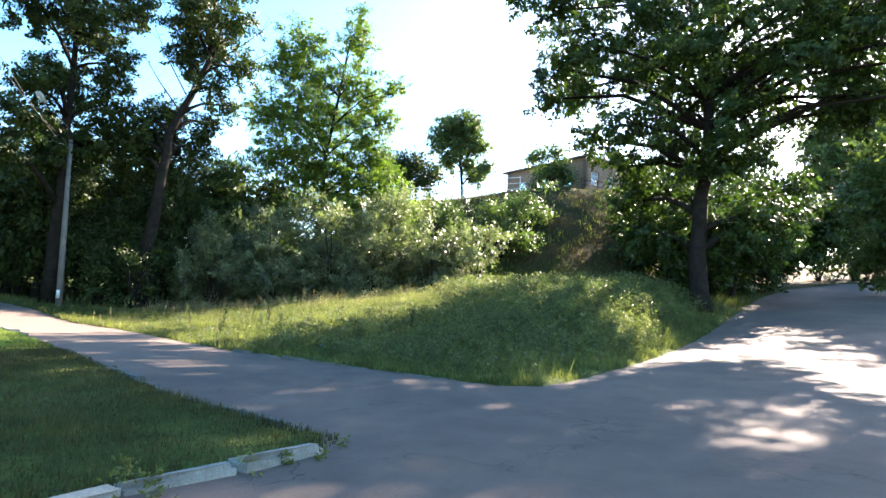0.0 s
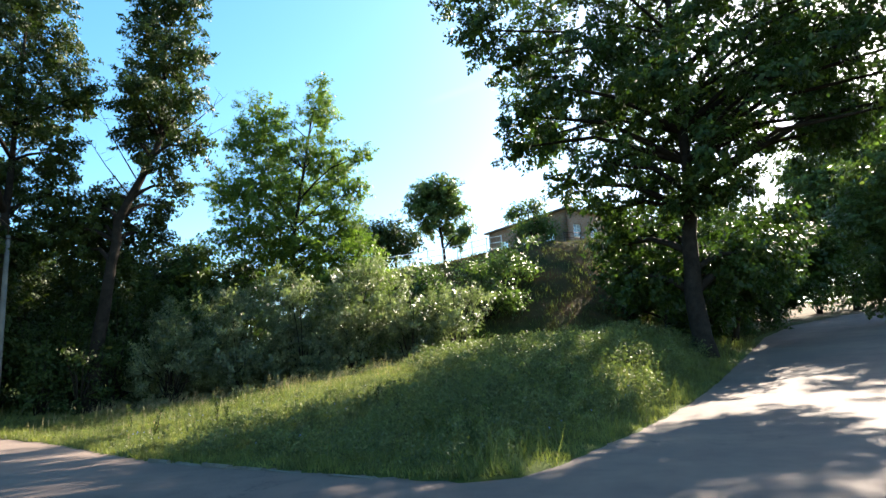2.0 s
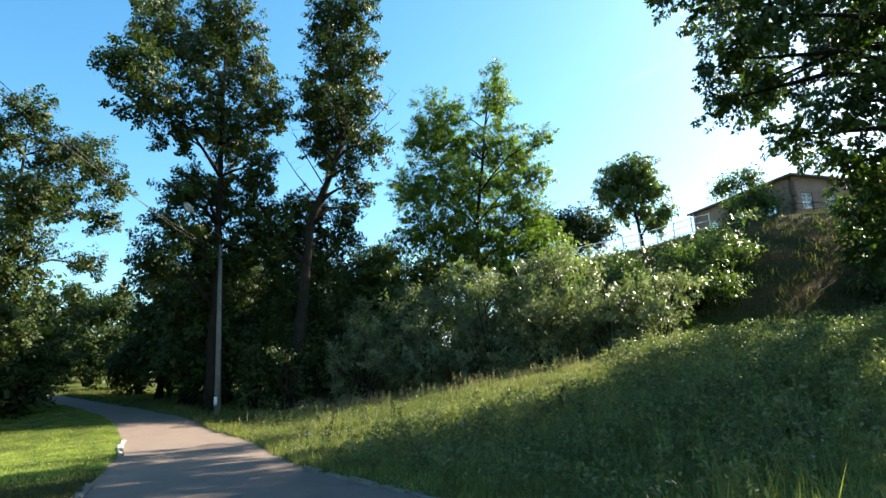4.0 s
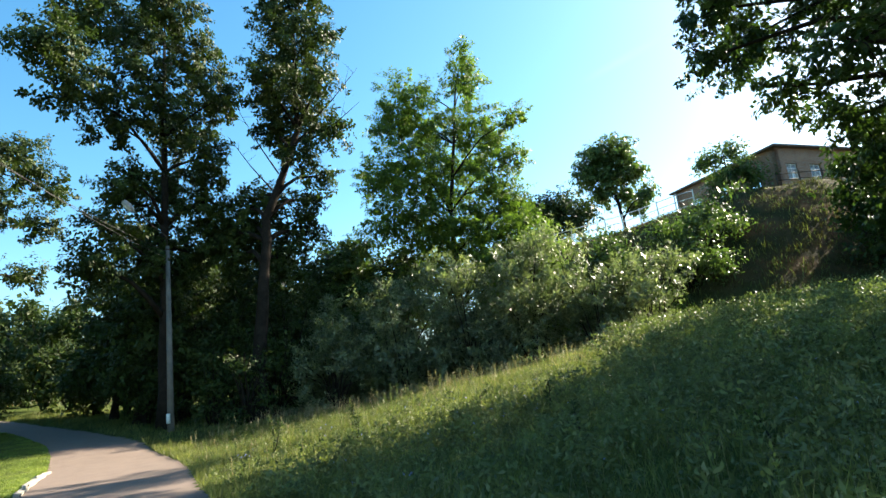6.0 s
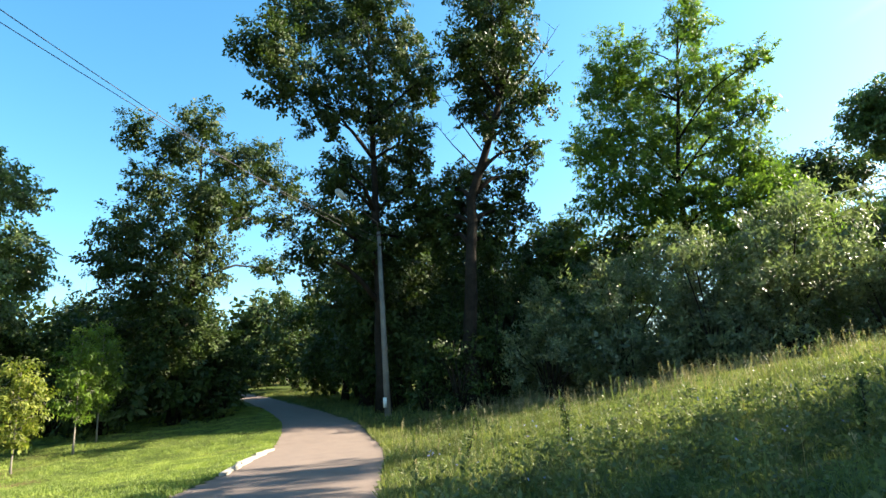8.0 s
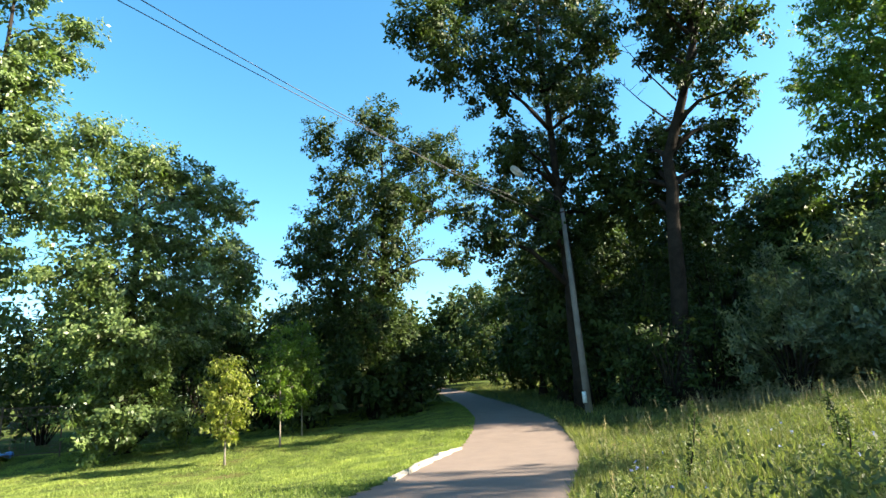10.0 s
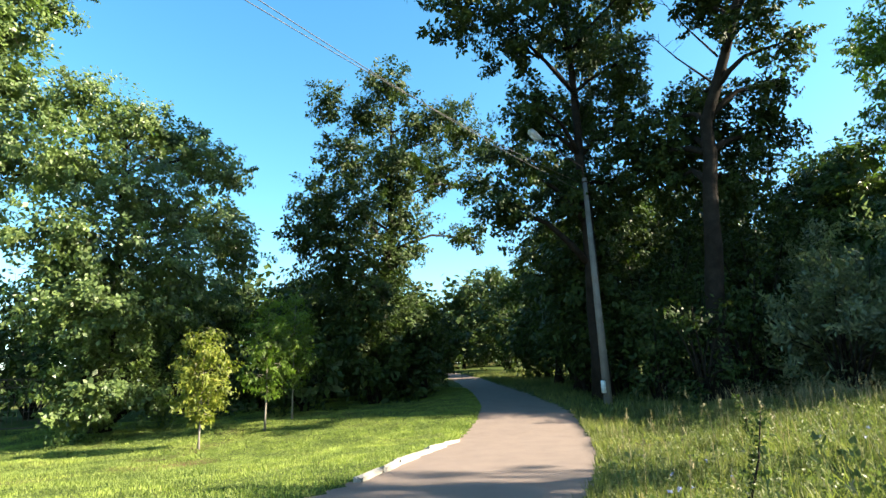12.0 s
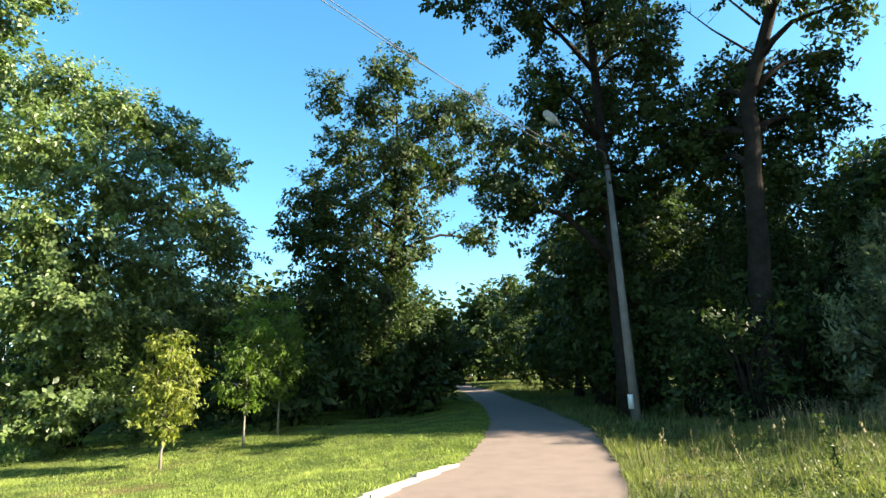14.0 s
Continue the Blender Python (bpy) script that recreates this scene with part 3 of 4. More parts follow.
T5_LOBES = [(-32.4, 11.5, 15.4, 1.4), (-31.5, 13.2, 14.0, 1.6), (-30.3, 11.4, 11.6, 1.7), (-32.5, 14.9, 14.0, 1.6), (-29.5, 13.7, 10.4, 1.8), (-32.5, 16.4, 13.1, 1.6), (-33.3, 18.0, 12.9, 1.4), (-30.5, 15.8, 9.7, 1.8),
    (-32.3, 18.0, 9.6, 1.7), (-29.3, 11.1, 8.1, 1.8), (-28.5, 13.2, 7.2, 1.8), (-30.5, 15.8, 7.1, 1.9), (-34.2, 19.1, 8.9, 1.3), (-29.3, 12.2, 5.5, 1.8), (-28.5, 13.3, 4.6, 1.8), (-30.5, 15.4, 4.7, 1.6),
    (-28.4, 13.0, 2.1, 1.4), (-28.5, 13.8, 2.1, 1.5), (-29.5, 15.4, 1.4, 1.0), (-29.3, 12.9, 1.1, 1.1), (-33.4, 17.3, 5.9, 1.8)]
tree("lawn_tree", "broad green tree with branches reaching down to the lawn", [(-31.2, 13.6, 0), (-31.2, 13.6, 4), (-31.2, 13.7, 9), (-31.8, 13.5, 14)],
     0.33, T5_LOBES, LEAF_LAWN, per_m2=1.25, leaf_n=104, size=0.185, spread=0.34, seed=16)
T6_LOBES = [(-35.2, 8.5, 21.8, 1.2), (-35.3, 10.2, 23.1, 1.0), (-35.1, 7.9, 19.6, 1.8), (-35.2, 9.8, 21.2, 1.0), (-35.2, 8.4, 16.7, 1.8), (-37.2, 10.0, 16.2, 1.3), (-35.1, 8.3, 13.5, 1.9), (-37.2, 10.0, 12.8, 1.4),
    (-34.8, 5.9, 18.6, 2.6), (-34.9, 6.1, 13.1, 2.8), (-35.1, 7.5, 9.8, 1.9), (-34.5, 4.2, 21.8, 2.6), (-35.0, 7.1, 25.2, 1.9), (-35.0, 7.2, 6.7, 1.9)]
tree("lawn_tree", "tall tree with loose green crown standing behind the iron fence", [(-36.5, 6.5, 0), (-36, 6.8, 8), (-35.5, 7, 15), (-35.2, 7.2, 24)],
     0.36, T6_LOBES, LEAF_LAWN, per_m2=0.65, leaf_n=95, size=0.25, spread=0.4, seed=17)
FAR_LOBES = [(-0.2, 74.9, 25.1, 2.0), (2.0, 74.9, 25.0, 2.3), (-1.8, 74.8, 22.9, 1.9), (0.7, 74.9, 22.3, 2.3), (3.1, 74.9, 22.6, 1.7), (-0.7, 74.9, 20.2, 1.4), (1.9, 74.9, 19.8, 1.4), (4.1, 71.9, 18.7, 1.4),
    (3.2, 74.9, 18.3, 1.1)]
tree("hill_tree", "round-topped tree with open crown on the hilltop", [(1.6, 74.4, 0), (1.4, 74.6, 16), (1.0, 74.8, 20), (0.9, 74.9, 24)], 0.3, FAR_LOBES, LEAF_MID,
     per_m2=0.8, leaf_n=46, size=0.36, spread=0.42, seed=18)
DARK_LOBES = [(-5.4, 64.5, 17.0, 1.9), (-3.7, 64.7, 17.1, 1.7), (-2.9, 64.7, 15.4, 1.5), (-1.7, 64.8, 16.3, 1.2), (-5.0, 64.5, 15.0, 1.9), (-7.4, 64.2, 17.1, 1.8)]
tree("hill_tree", "low dark tree on the hilltop", [(-4, 68.5, 0), (-4.1, 68.5, 15), (-4.1, 68.5, 17.5)], 0.2, DARK_LOBES, LEAF_DARK, per_m2=2.5, leaf_n=13, size=0.3, spread=0.4, seed=19)
HOUSE_TREE_LOBES = [(11.3, 61.5, 18.3, 1.1), (9.6, 61.7, 17.9, 1.1), (11.8, 61.4, 16.5, 1.4), (10.1, 61.7, 16.0, 1.5), (12.5, 61.2, 15.5, 1.1), (8.8, 61.8, 17.6, 0.8), (11.7, 61.4, 14.1, 0.9), (9.4, 61.8, 14.5, 0.9)]
tree("garden_tree", "small spreading tree in front of the brick house", [(10.6, 61.0, 0), (10.6, 61.1, 16), (10.5, 61.2, 18)], 0.16, HOUSE_TREE_LOBES, LEAF_MID,
     per_m2=2.6, leaf_n=14, size=0.26, spread=0.36, seed=20)
ROAD_BUSH_LOBES = [(21.8, 40.8, 9.3, 1.9), (24.1, 40.8, 10.4, 1.7), (25.8, 40.9, 8.9, 2.1), (22.1, 40.7, 6.6, 1.9), (24.1, 39.7, 6.1, 1.6), (26.5, 40.6, 7.3, 1.7), (20.0, 40.6, 7.7, 1.7), (20.1, 40.5, 5.5, 1.5)]
tree("roadside_tree", "low dense tree with shiny leaves beside the uphill road", [(20.6, 41.6, 0), (21.2, 41.2, 5), (22.4, 40.9, 8)], 0.2, ROAD_BUSH_LOBES, LEAF_BIG,
     per_m2=0.8, leaf_n=60, size=0.31, spread=0.4, seed=21, core=4.0)
ROAD_TREE_LOBES = [(48.8, 71.4, 24.2, 4.2), (51.8, 69.4, 26.2, 4.1), (50.3, 70.4, 20.3, 4.3), (53.0, 68.4, 21.7, 4.5), (47.4, 72.3, 19.5, 4.0), (51.8, 71.8, 15.9, 3.7), (54.4, 67.4, 27.5, 4.5), (47.4, 75.8, 25.0, 3.3),
    (51.0, 74.7, 15.1, 3.3), (46.7, 75.1, 19.6, 3.4), (47.5, 74.6, 14.4, 3.1), (54.4, 69.9, 16.1, 3.9)]
tree("roadside_tree", "tall dense tree over the uphill road", [(49, 72, 0), (49, 72, 12), (49, 72, 20)], 0.35, ROAD_TREE_LOBES, LEAF_MID,
     per_m2=0.4, leaf_n=50, size=0.46, spread=0.5, seed=22, core=4.0)
tree("roadside_tree", "tall leafy tree on the far side of the uphill road", [(35.4, 44.6, 0), (35.3, 44.7, 8), (35, 45, 16)], 0.3,
     [(35, 45, 8, 3), (33.5, 46, 11, 3), (36.5, 44, 11, 3), (35, 45, 14.5, 3.2), (34, 47, 6.4, 2.2), (37, 47, 7.2, 2.6), (36, 43, 17, 2.4)], LEAF_MID,
     per_m2=0.6, leaf_n=60, size=0.34, spread=0.42, seed=23, core=4.0)

# ---- thickets ----
for i, (x, y, w, h) in enumerate([(-13.4, 35.0, 4.4, 6.2), (-14.6, 38.2, 5.8, 7.6), (-11.2, 38.8, 6.2, 8.6), (-7.6, 39.2, 6.4, 9.2), (-4.0, 39.6, 6.4, 9.6), (-0.4, 40.0, 5.8, 8.4), (2.4, 40.4, 4.4, 7.0), (-10.2, 36.4, 4.8, 7.2), (-6.6, 37.2, 4.6, 7.2)]):
    shrub("large silvery-leaved shrub at the edge of the grass", x, y, w, h, LEAF_GREY, 30 + i, per_m2=1.1, leaf_n=38, size=0.22, spread=0.3, slim=0.32, group="silvery shrubs behind the grass", droop=-0.6, keep=1.15, rise=0.9)
for i, (x, y, w, h) in enumerate([(-14, 43.5, 7, 10), (-5, 44.5, 7, 10), (1.8, 45.0, 5, 5), (5.0, 47.5, 5.5, 6), (0.5, 49, 6, 5), (7.2, 51, 5, 5.5)]):
    shrub("green bush on the lower hillside", x, y, w, h, LEAF_FRESH if 0 < i < 3 else LEAF_MID, 50 + i, per_m2=0.9 if i else 1.2, leaf_n=40, size=0.26, spread=0.34, group="green bushes at the foot of the hill")
for i, (x, y, w, h) in enumerate([(-18.5, 38.5, 6, 10), (-22.5, 36.4, 6, 10), (-24.2, 33.4, 3.6, 6), (-26.5, 38.6, 6, 14), (-16.4, 34.2, 3.6, 6), (-18.2, 33.6, 3.6, 7), (-22.0, 33.6, 3.4, 5), (-16.6, 32.0, 2.6, 4.5), (-18.4, 31.9, 2.8, 4.5), (-20.6, 35.0, 4, 9)]):
    shrub("dark shaded undergrowth beside the path", x, y, w, h, LEAF_DARK, 70 + i, per_m2=1.5, leaf_n=30, size=0.2, spread=0.32, kind="thicket", group="undergrowth right of the path")
for i, (x, y, w, h) in enumerate([(-20.5, 43, 8, 11), (-15.5, 47, 9, 11), (-23.5, 50, 9, 13), (-30.5, 38, 7, 12), (-27, 45, 8, 13), (-36, 40.4, 7, 12), (-43, 44, 8, 12), (-50, 47, 8, 12), (-58, 51, 9, 12)]):
    shrub("dark shaded undergrowth beside the path", x, y, w, h, LEAF_DARK, 170 + i, per_m2=1.5 if i < 3 else 0.65, leaf_n=18, size=0.4, spread=0.46, kind="thicket", group="undergrowth right of the path", core=5.0)
for i, (x, y, w, h) in enumerate([(-29.4, 21.6, 4.0, 4.6), (-30.2, 25.2, 4.0, 4.8), (-30.6, 28.0, 3.4, 4.4), (-33.5, 20.5, 6, 7), (-37, 25, 7, 9), (-35.0, 28.8, 5.4, 7), (-40, 30.3, 6, 9), (-46, 33, 8, 10), (-54, 36, 8, 11), (-64, 39.5, 9, 12), (-38, 17, 7, 10), (-42, 10, 8, 11), (-45, 19, 8, 11), (-48, 27, 8, 11), (-44, 1, 8, 11)]):
    shrub("dense dark green bushes at the back of the lawn", x, y, w, h, LEAF_DARK, 90 + i, per_m2=0.85, leaf_n=21, size=0.35, spread=0.45, kind="thicket", group="bushes behind the lawn", core=3.5)
for i, (x, y, w, h) in enumerate([(-68, 50, 9, 9), (-76, 57, 10, 10), (-84, 50.5, 11, 9), (-72, 46.5, 8, 6)]):
    shrub("green bushes closing the end of the path", x, y, w, h, LEAF_DARK, 110 + i, per_m2=0.9, leaf_n=26, size=0.38, spread=0.6, kind="thicket", group="bushes at the end of the path")
for i, (x, y, w, h) in enumerate([(15.5, 47, 6, 8), (19, 52.5, 7, 9), (17.5, 39, 5, 6), (20.5, 45, 6, 7), (25.5, 53, 7, 9), (29.5, 59, 8, 10), (36, 65, 8, 10), (44, 71, 9, 11), (55, 77, 10, 12), (66, 82, 10, 12)]):
    shrub("dense green bush on the bank of the uphill road", x, y, w, h, LEAF_BIG, 120 + i, per_m2=0.9, leaf_n=15, size=0.36, spread=0.38, kind="thicket", group="bushes along the uphill road")
for i, (x, y, w, h) in enumerate([(48, 49.5, 6, 3), (39, 41.5, 5, 2.4), (60, 55, 8, 5), (70, 59, 9, 8)]):
    shrub("sunlit green bush across the uphill road", x, y, w, h, LEAF_FRESH, 140 + i, per_m2=1.1, leaf_n=18, size=0.34, spread=0.4, kind="thicket", group="bushes across the uphill road")



def wood_tree(x, y, w, h, leaf, seed, label, kind="wood_tree", low=0.25):
    """A tree in the close wood: a straight stem in a full crown that narrows to the top."""
    rnd, z = random.Random(seed), gz(x, y)
    lobes = []
    for i in range(15):
        f = low + (0.97 - low) * i / 14
        r = w * 0.5 * (1 - 0.65 * f) * rnd.uniform(0.55, 0.95)
        a = 2.4 * i + rnd.uniform(-0.5, 0.5)
        lobes.append((x + r * math.cos(a), y + r * math.sin(a), z + h * f - 1.2 * f, max(1.1, w * 0.24 * (1.15 - 0.4 * f)) * rnd.uniform(0.85, 1.15)))
    return tree(kind, label, [(x, y, z), (x + 0.2, y, z + h * 0.4), (x - 0.1, y + 0.1, z + h * 0.9)], 0.22, lobes, leaf, per_m2=0.9, leaf_n=44, size=0.26, spread=0.36, seed=seed, group="trees of the close wood", core=5.0)


for i, (x, y, w, h) in enumerate([(-22.5, 41.5, 7, 12.0), (-18.2, 43.5, 7, 11.5), (-26.8, 42.5, 7, 12.5), (-24.8, 37.2, 5.5, 11), (-25.6, 34.2, 4.8, 9.5), (-29.6, 36.2, 5.2, 10.5), (-23.0, 33.2, 3.8, 8.5)]):
    wood_tree(x, y, w, h, LEAF_DARK, 601 + i, "dark shaded tree in the close wood beside the path")
wood_tree(-16.2, 43.8, 6.0, 12.0, LEAF_MID, 611, "grey-green tree rising behind the silvery shrubs")
for i, (x, y, w, h) in enumerate([(17.8, 45.5, 7, 11), (21.6, 47.5, 7, 12), (27.2, 53.5, 7, 12)]):
    wood_tree(x, y, w, h, LEAF_BIG, 621 + i, "dense dark tree on the bank above the uphill road", "bank_tree", 0.15)

# ---- far trees that close the view ----
FAR_LEAF = [(0, 0, 5, 3.4), (2, 1, 7, 3), (-2, -1, 7.5, 3), (0.5, -1.5, 10, 2.8), (1.5, 1, 2.8, 2.6), (-1.8, 1.2, 3, 2.6)]
far_tree = tree("distant_tree", "distant dark green tree", [(-110, 60, 0), (-110, 60, 8), (-110, 60, 12)], 0.3,
                [(-110 + a, 60 + b, gz(-110, 60) + c, d) for a, b, c, d in FAR_LEAF], LEAF_DARK, per_m2=0.42, leaf_n=8, size=0.85, spread=0.6, seed=40, group="distant trees", core=0.5)
frnd = random.Random(8)
for i in range(18):
    a = radians(-78 + i * 6.4)
    r = frnd.uniform(95, 125)
    x, y = r * math.sin(a) - 5, r * math.cos(a) + 5
    if -2 < x < 22 and y > 60:
        continue
    k = frnd.uniform(0.75, 1.25)
    t = copy_thing(far_tree, pose(x, y, gz(x, y) - 0.1, 0, 0, frnd.uniform(0, 360)))
    t.scale = (k, k, k)

for i in range(15):
    a = radians(-122 + i * 5.2)
    r = frnd.uniform(60, 74)
    if -55 < math.degrees(a) < -44:
        r = 96
    x, y = r * math.sin(a) - 3, r * math.cos(a) + 14
    k = frnd.uniform(0.7, 1.0)
    t = copy_thing(far_tree, pose(x, y, gz(x, y) - 0.1, 0, 0, frnd.uniform(0, 360)))
    t.scale = (k * 1.15, k * 1.15, k)


# ---- street lamp ----
def street_lamp(x, y):
    z = gz(x, y) - 0.1
    root = tagged(new("street_lamp"), "weathered concrete street lamp pole with a grey lamp on a bracket", "street lamp")
    root.location = (x, y, z)
    top = Vector((-20.0 - x, 30.65 - y, 9.75 - z))
    bm = bmesh.new()
    tube(bm, [(0, 0, 0), top * 0.5, top], [0.17, 0.135, 0.1], 8)
    part("pole", bm, CONCRETE, root)
    head = Vector((-20.25 - x, 28.75 - y, 11.2 - z))
    bm = bmesh.new()
    tube(bm, [top - Vector((0, 0, 0.7)), top + Vector((0, -0.05, 0.5)), top.lerp(head, 0.5) + Vector((0, 0, 0.25)), head + Vector((0.02, 0.4, -0.05))], [0.03] * 4, 8)
    part("bracket", bm, METAL, root)
    for k in (0.15, 0.55):
        bm = bmesh.new()
        tube(bm, [top - Vector((0, 0, k)), top - Vector((0, 0, k + 0.06))], [0.125, 0.125], 10)
        part("clamp", bm, METAL, root)
    d = (head - top).normalized()
    bm = bmesh.new()
    tube(bm, [head - d * 0.05, head + d * 0.12, head + d * 0.4, head + d * 0.62, head + d * 0.7], [0.06, 0.13, 0.17, 0.14, 0.05], 12)
    part("lamp_head", bm, GALV, root, "grey rounded lamp head")
    bm = bmesh.new()
    tube(bm, [head + d * 0.2 - Vector((0, 0, 0.1)), head + d * 0.55 - Vector((0, 0, 0.1))], [0.1, 0.1], 10)
    m, n, l, b = material("cloudy_plastic", 0.3)
    b.inputs["Base Color"].default_value = (0.7, 0.7, 0.66, 1)
    part("lens", bm, m, root)
    bm = bmesh.new()
    tube(bm, [(0.0, -0.16, 0.5), (0.0, -0.165, 0.95)], [0.09, 0.09], 6)
    part("notice", bm, rough_stuff("white_paint", (0.6, 0.6, 0.58), (0.75, 0.75, 0.72), 8), root, "white painted patch")
    return root


street_lamp(-19.5, 30.3)
for k, (dz, lab) in enumerate(((0.0, "upper"), (-0.35, "lower"))):
    bm = bmesh.new()
    pts = []
    for i in range(25):
        s = i * 1.7
        pts.append((-20.0 + 0.447 * s + 0.02 * s * k, 30.6 - 0.894 * s + 0.01 * s * k, 9.48 + dz - 0.0985 * s + 0.0031 * s * s + (0.012 * s if k else 0)))
    tube(bm, pts, [0.01] * 25, 5)
    tagged(part("overhead_cable", bm, CABLE), "thin black overhead cable hung from the lamp pole", "cable", "overhead cables")


# ---- vapour trail, high and far ----
m, n, l, b = material("vapour", 1.0)
em = n.new("ShaderNodeEmission")
em.inputs[0].default_value, em.inputs[1].default_value = (1, 1, 1, 1), 0.16
tr = n.new("ShaderNodeBsdfTransparent")
tc = n.new("ShaderNodeTexCoord").outputs["Generated"]
sp = n.new("ShaderNodeSeparateXYZ")
l.new(tc, sp.inputs[0])
soft_edge = ramp(n, l, sp.outputs[1], [(0.0, (0, 0, 0)), (0.5, (0.55, 0.55, 0.55)), (1.0, (0, 0, 0))])
fade = ramp(n, l, sp.outputs[0], [(0.0, (0, 0, 0)), (0.4, (0.9, 0.9, 0.9)), (0.8, (0.9, 0.9, 0.9)), (1.0, (0, 0, 0))])
puff = ramp(n, l, noise_node(n, l, 9, 4, tc).outputs[0], [(0.3, (0.5, 0.5, 0.5)), (0.7, (1, 1, 1))])
ms = n.new("ShaderNodeMixShader")
l.new(mix(n, l, "MULTIPLY", 1.0, mix(n, l, "MULTIPLY", 1.0, soft_edge, fade), puff), ms.inputs[0])
l.new(tr.outputs[0], ms.inputs[1])
l.new(em.outputs[0], ms.inputs[2])
l.new(ms.outputs[0], n["Material Output"].inputs[0])
bm = bmesh.new()
bmesh.ops.create_grid(bm, x_segments=12, y_segments=2, size=0.5)
trail = part("vapour_trail", bm, m)
A, B = Vector((-67.0, 1407.0, 685.0)), Vector((177.0, 1397.0, 753.0))
along = (B - A).normalized()
face = (A + B).normalized()
across = along.cross(face).normalized()
trail.matrix_world = Matrix.Translation((A + B) / 2) @ Matrix((along, across, along.cross(across))).transposed().to_4x4() @ Matrix.Diagonal(((B - A).length, 28, 1, 1))
trail.visible_shadow = False
tagged(trail, "faint white vapour trail in the blue sky", "vapour trail", kind="structure")


# ---- kerbs ----
def kerb_run(name, label, line, rise, step, seed, skip=0.0, stone=STONE):
    rnd = random.Random(seed)
    x0, y0 = line[0]
    root = tagged(new(name), label, "kerb", kind="structure")
    meshes = []
    for k in range(4):
        bm = bmesh.new()
        box(bm, (step * 0.97, 0.16, 0.34), None, 0.025)
        for v in bm.verts:
            v.co += Vector((rnd.uniform(-0.04, 0.04), rnd.uniform(-0.03, 0.03), rnd.uniform(-0.03, 0.025)))
        me = bpy.data.meshes.new("kerb_stone")
        bm.to_mesh(me)
        bm.free()
        me.materials.append(stone)
        meshes.append(me)
    for (ax, ay), (bx, by) in zip(line, line[1:]):
        L = math.hypot(bx - ax, by - ay)
        n = max(1, round(L / step))
        for i in range(n):
            if rnd.random() < skip:
                continue
            f = (i + 0.5) / n
            x, y = ax + (bx - ax) * f, ay + (by - ay) * f
            ob = new("kerb_stone", rnd.choice(meshes))
            z = float(road_z(np.array(x), np.array(y))) + rise - 0.17 + rnd.uniform(-0.025, 0.02)
            ob.matrix_world = pose(x, y, z, rnd.uniform(-6, 6), rnd.uniform(-2.5, 2.5), math.degrees(math.atan2(by - ay, bx - ax)) + rnd.uniform(-5, 5))
            ob.parent = root


kerb_run("kerb_near", "pale broken concrete kerb round the lawn corner", [(-5.0, -2.15), (-0.47, 3.62), (0.66, 5.12)], 0.075, 0.95, 1)
kerb_run("kerb_path", "worn concrete kerb along the lawn side of the path", [(0.0, 6.2), (-2.2, 7.9), (-4.55, 10.36), (-7.2, 13.0)], 0.06, 0.95, 2, 0.12, DARK_STONE)
kerb_run("kerb_far", "whitish kerb stones at the edge of the sunlit lawn", [(-11.7, 17.6), (-15.0, 20.5), (-17.0, 22.4)], 0.085, 1.2, 3)
kerb_run("kerb_bank", "low sunken kerb at the foot of the grassy bank", [(-4.2, 15.3), (-1.6, 13.45), (0, 12.36), (1.3, 11.4)], 0.035, 0.95, 4, 0.15, DARK_STONE)


# ---- brick house on the hill ----
def brick_material():
    m, n, l, b = material("red_brown_brick", 0.9)
    tc = n.new("ShaderNodeTexCoord")
    t = n.new("ShaderNodeTexBrick")
    t.inputs["Color1"].default_value, t.inputs["Color2"].default_value, t.inputs["Mortar"].default_value = (0.27, 0.13, 0.08, 1), (0.36, 0.19, 0.11, 1), (0.35, 0.31, 0.26, 1)
    t.inputs["Scale"].default_value = 1.0
    t.inputs["Brick Width"].default_value, t.inputs["Row Height"].default_value, t.inputs["Mortar Size"].default_value = 0.26, 0.077, 0.01
    s = n.new("ShaderNodeSeparateXYZ")
    c = n.new("ShaderNodeCombineXYZ")
    a = n.new("ShaderNodeMath")
    l.new(tc.outputs["Object"], s.inputs[0])
    l.new(s.outputs[0], a.inputs[0])
    l.new(s.outputs[1], a.inputs[1])
    l.new(a.outputs[0], c.inputs[0])
    l.new(s.outputs[2], c.inputs[1])
    l.new(c.outputs[0], t.inputs["Vector"])
    g = ramp(n, l, noise_node(n, l, 0.8, 4, tc.outputs["Object"]).outputs[0], [(0.3, (0.75, 0.75, 0.75)), (0.7, (1.1, 1.1, 1.1))])
    l.new(mix(n, l, "MULTIPLY", 1.0, t.outputs[0], g), b.inputs["Base Color"])
    return m


BRICK = brick_material()
ROOF = rough_stuff("grey_slate_roof", (0.13, 0.10, 0.09), (0.20, 0.16, 0.14), 1.2, 0.8, 20, 0.02)
WHITE = rough_stuff("white_frame_paint", (0.70, 0.71, 0.72), (0.82, 0.82, 0.82), 3, 0.5, 40, 0.001)
CURTAIN = rough_stuff("white_curtain", (0.62, 0.66, 0.72), (0.8, 0.82, 0.85), 2.5, 0.8, 12, 0.01)
GLASS, gn, gl_, gb = material("window_glass", 0.03)
gb.inputs["Base Color"].default_value = (0.9, 0.95, 1, 1)
gb.inputs["Transmission Weight"].default_value = 0.9


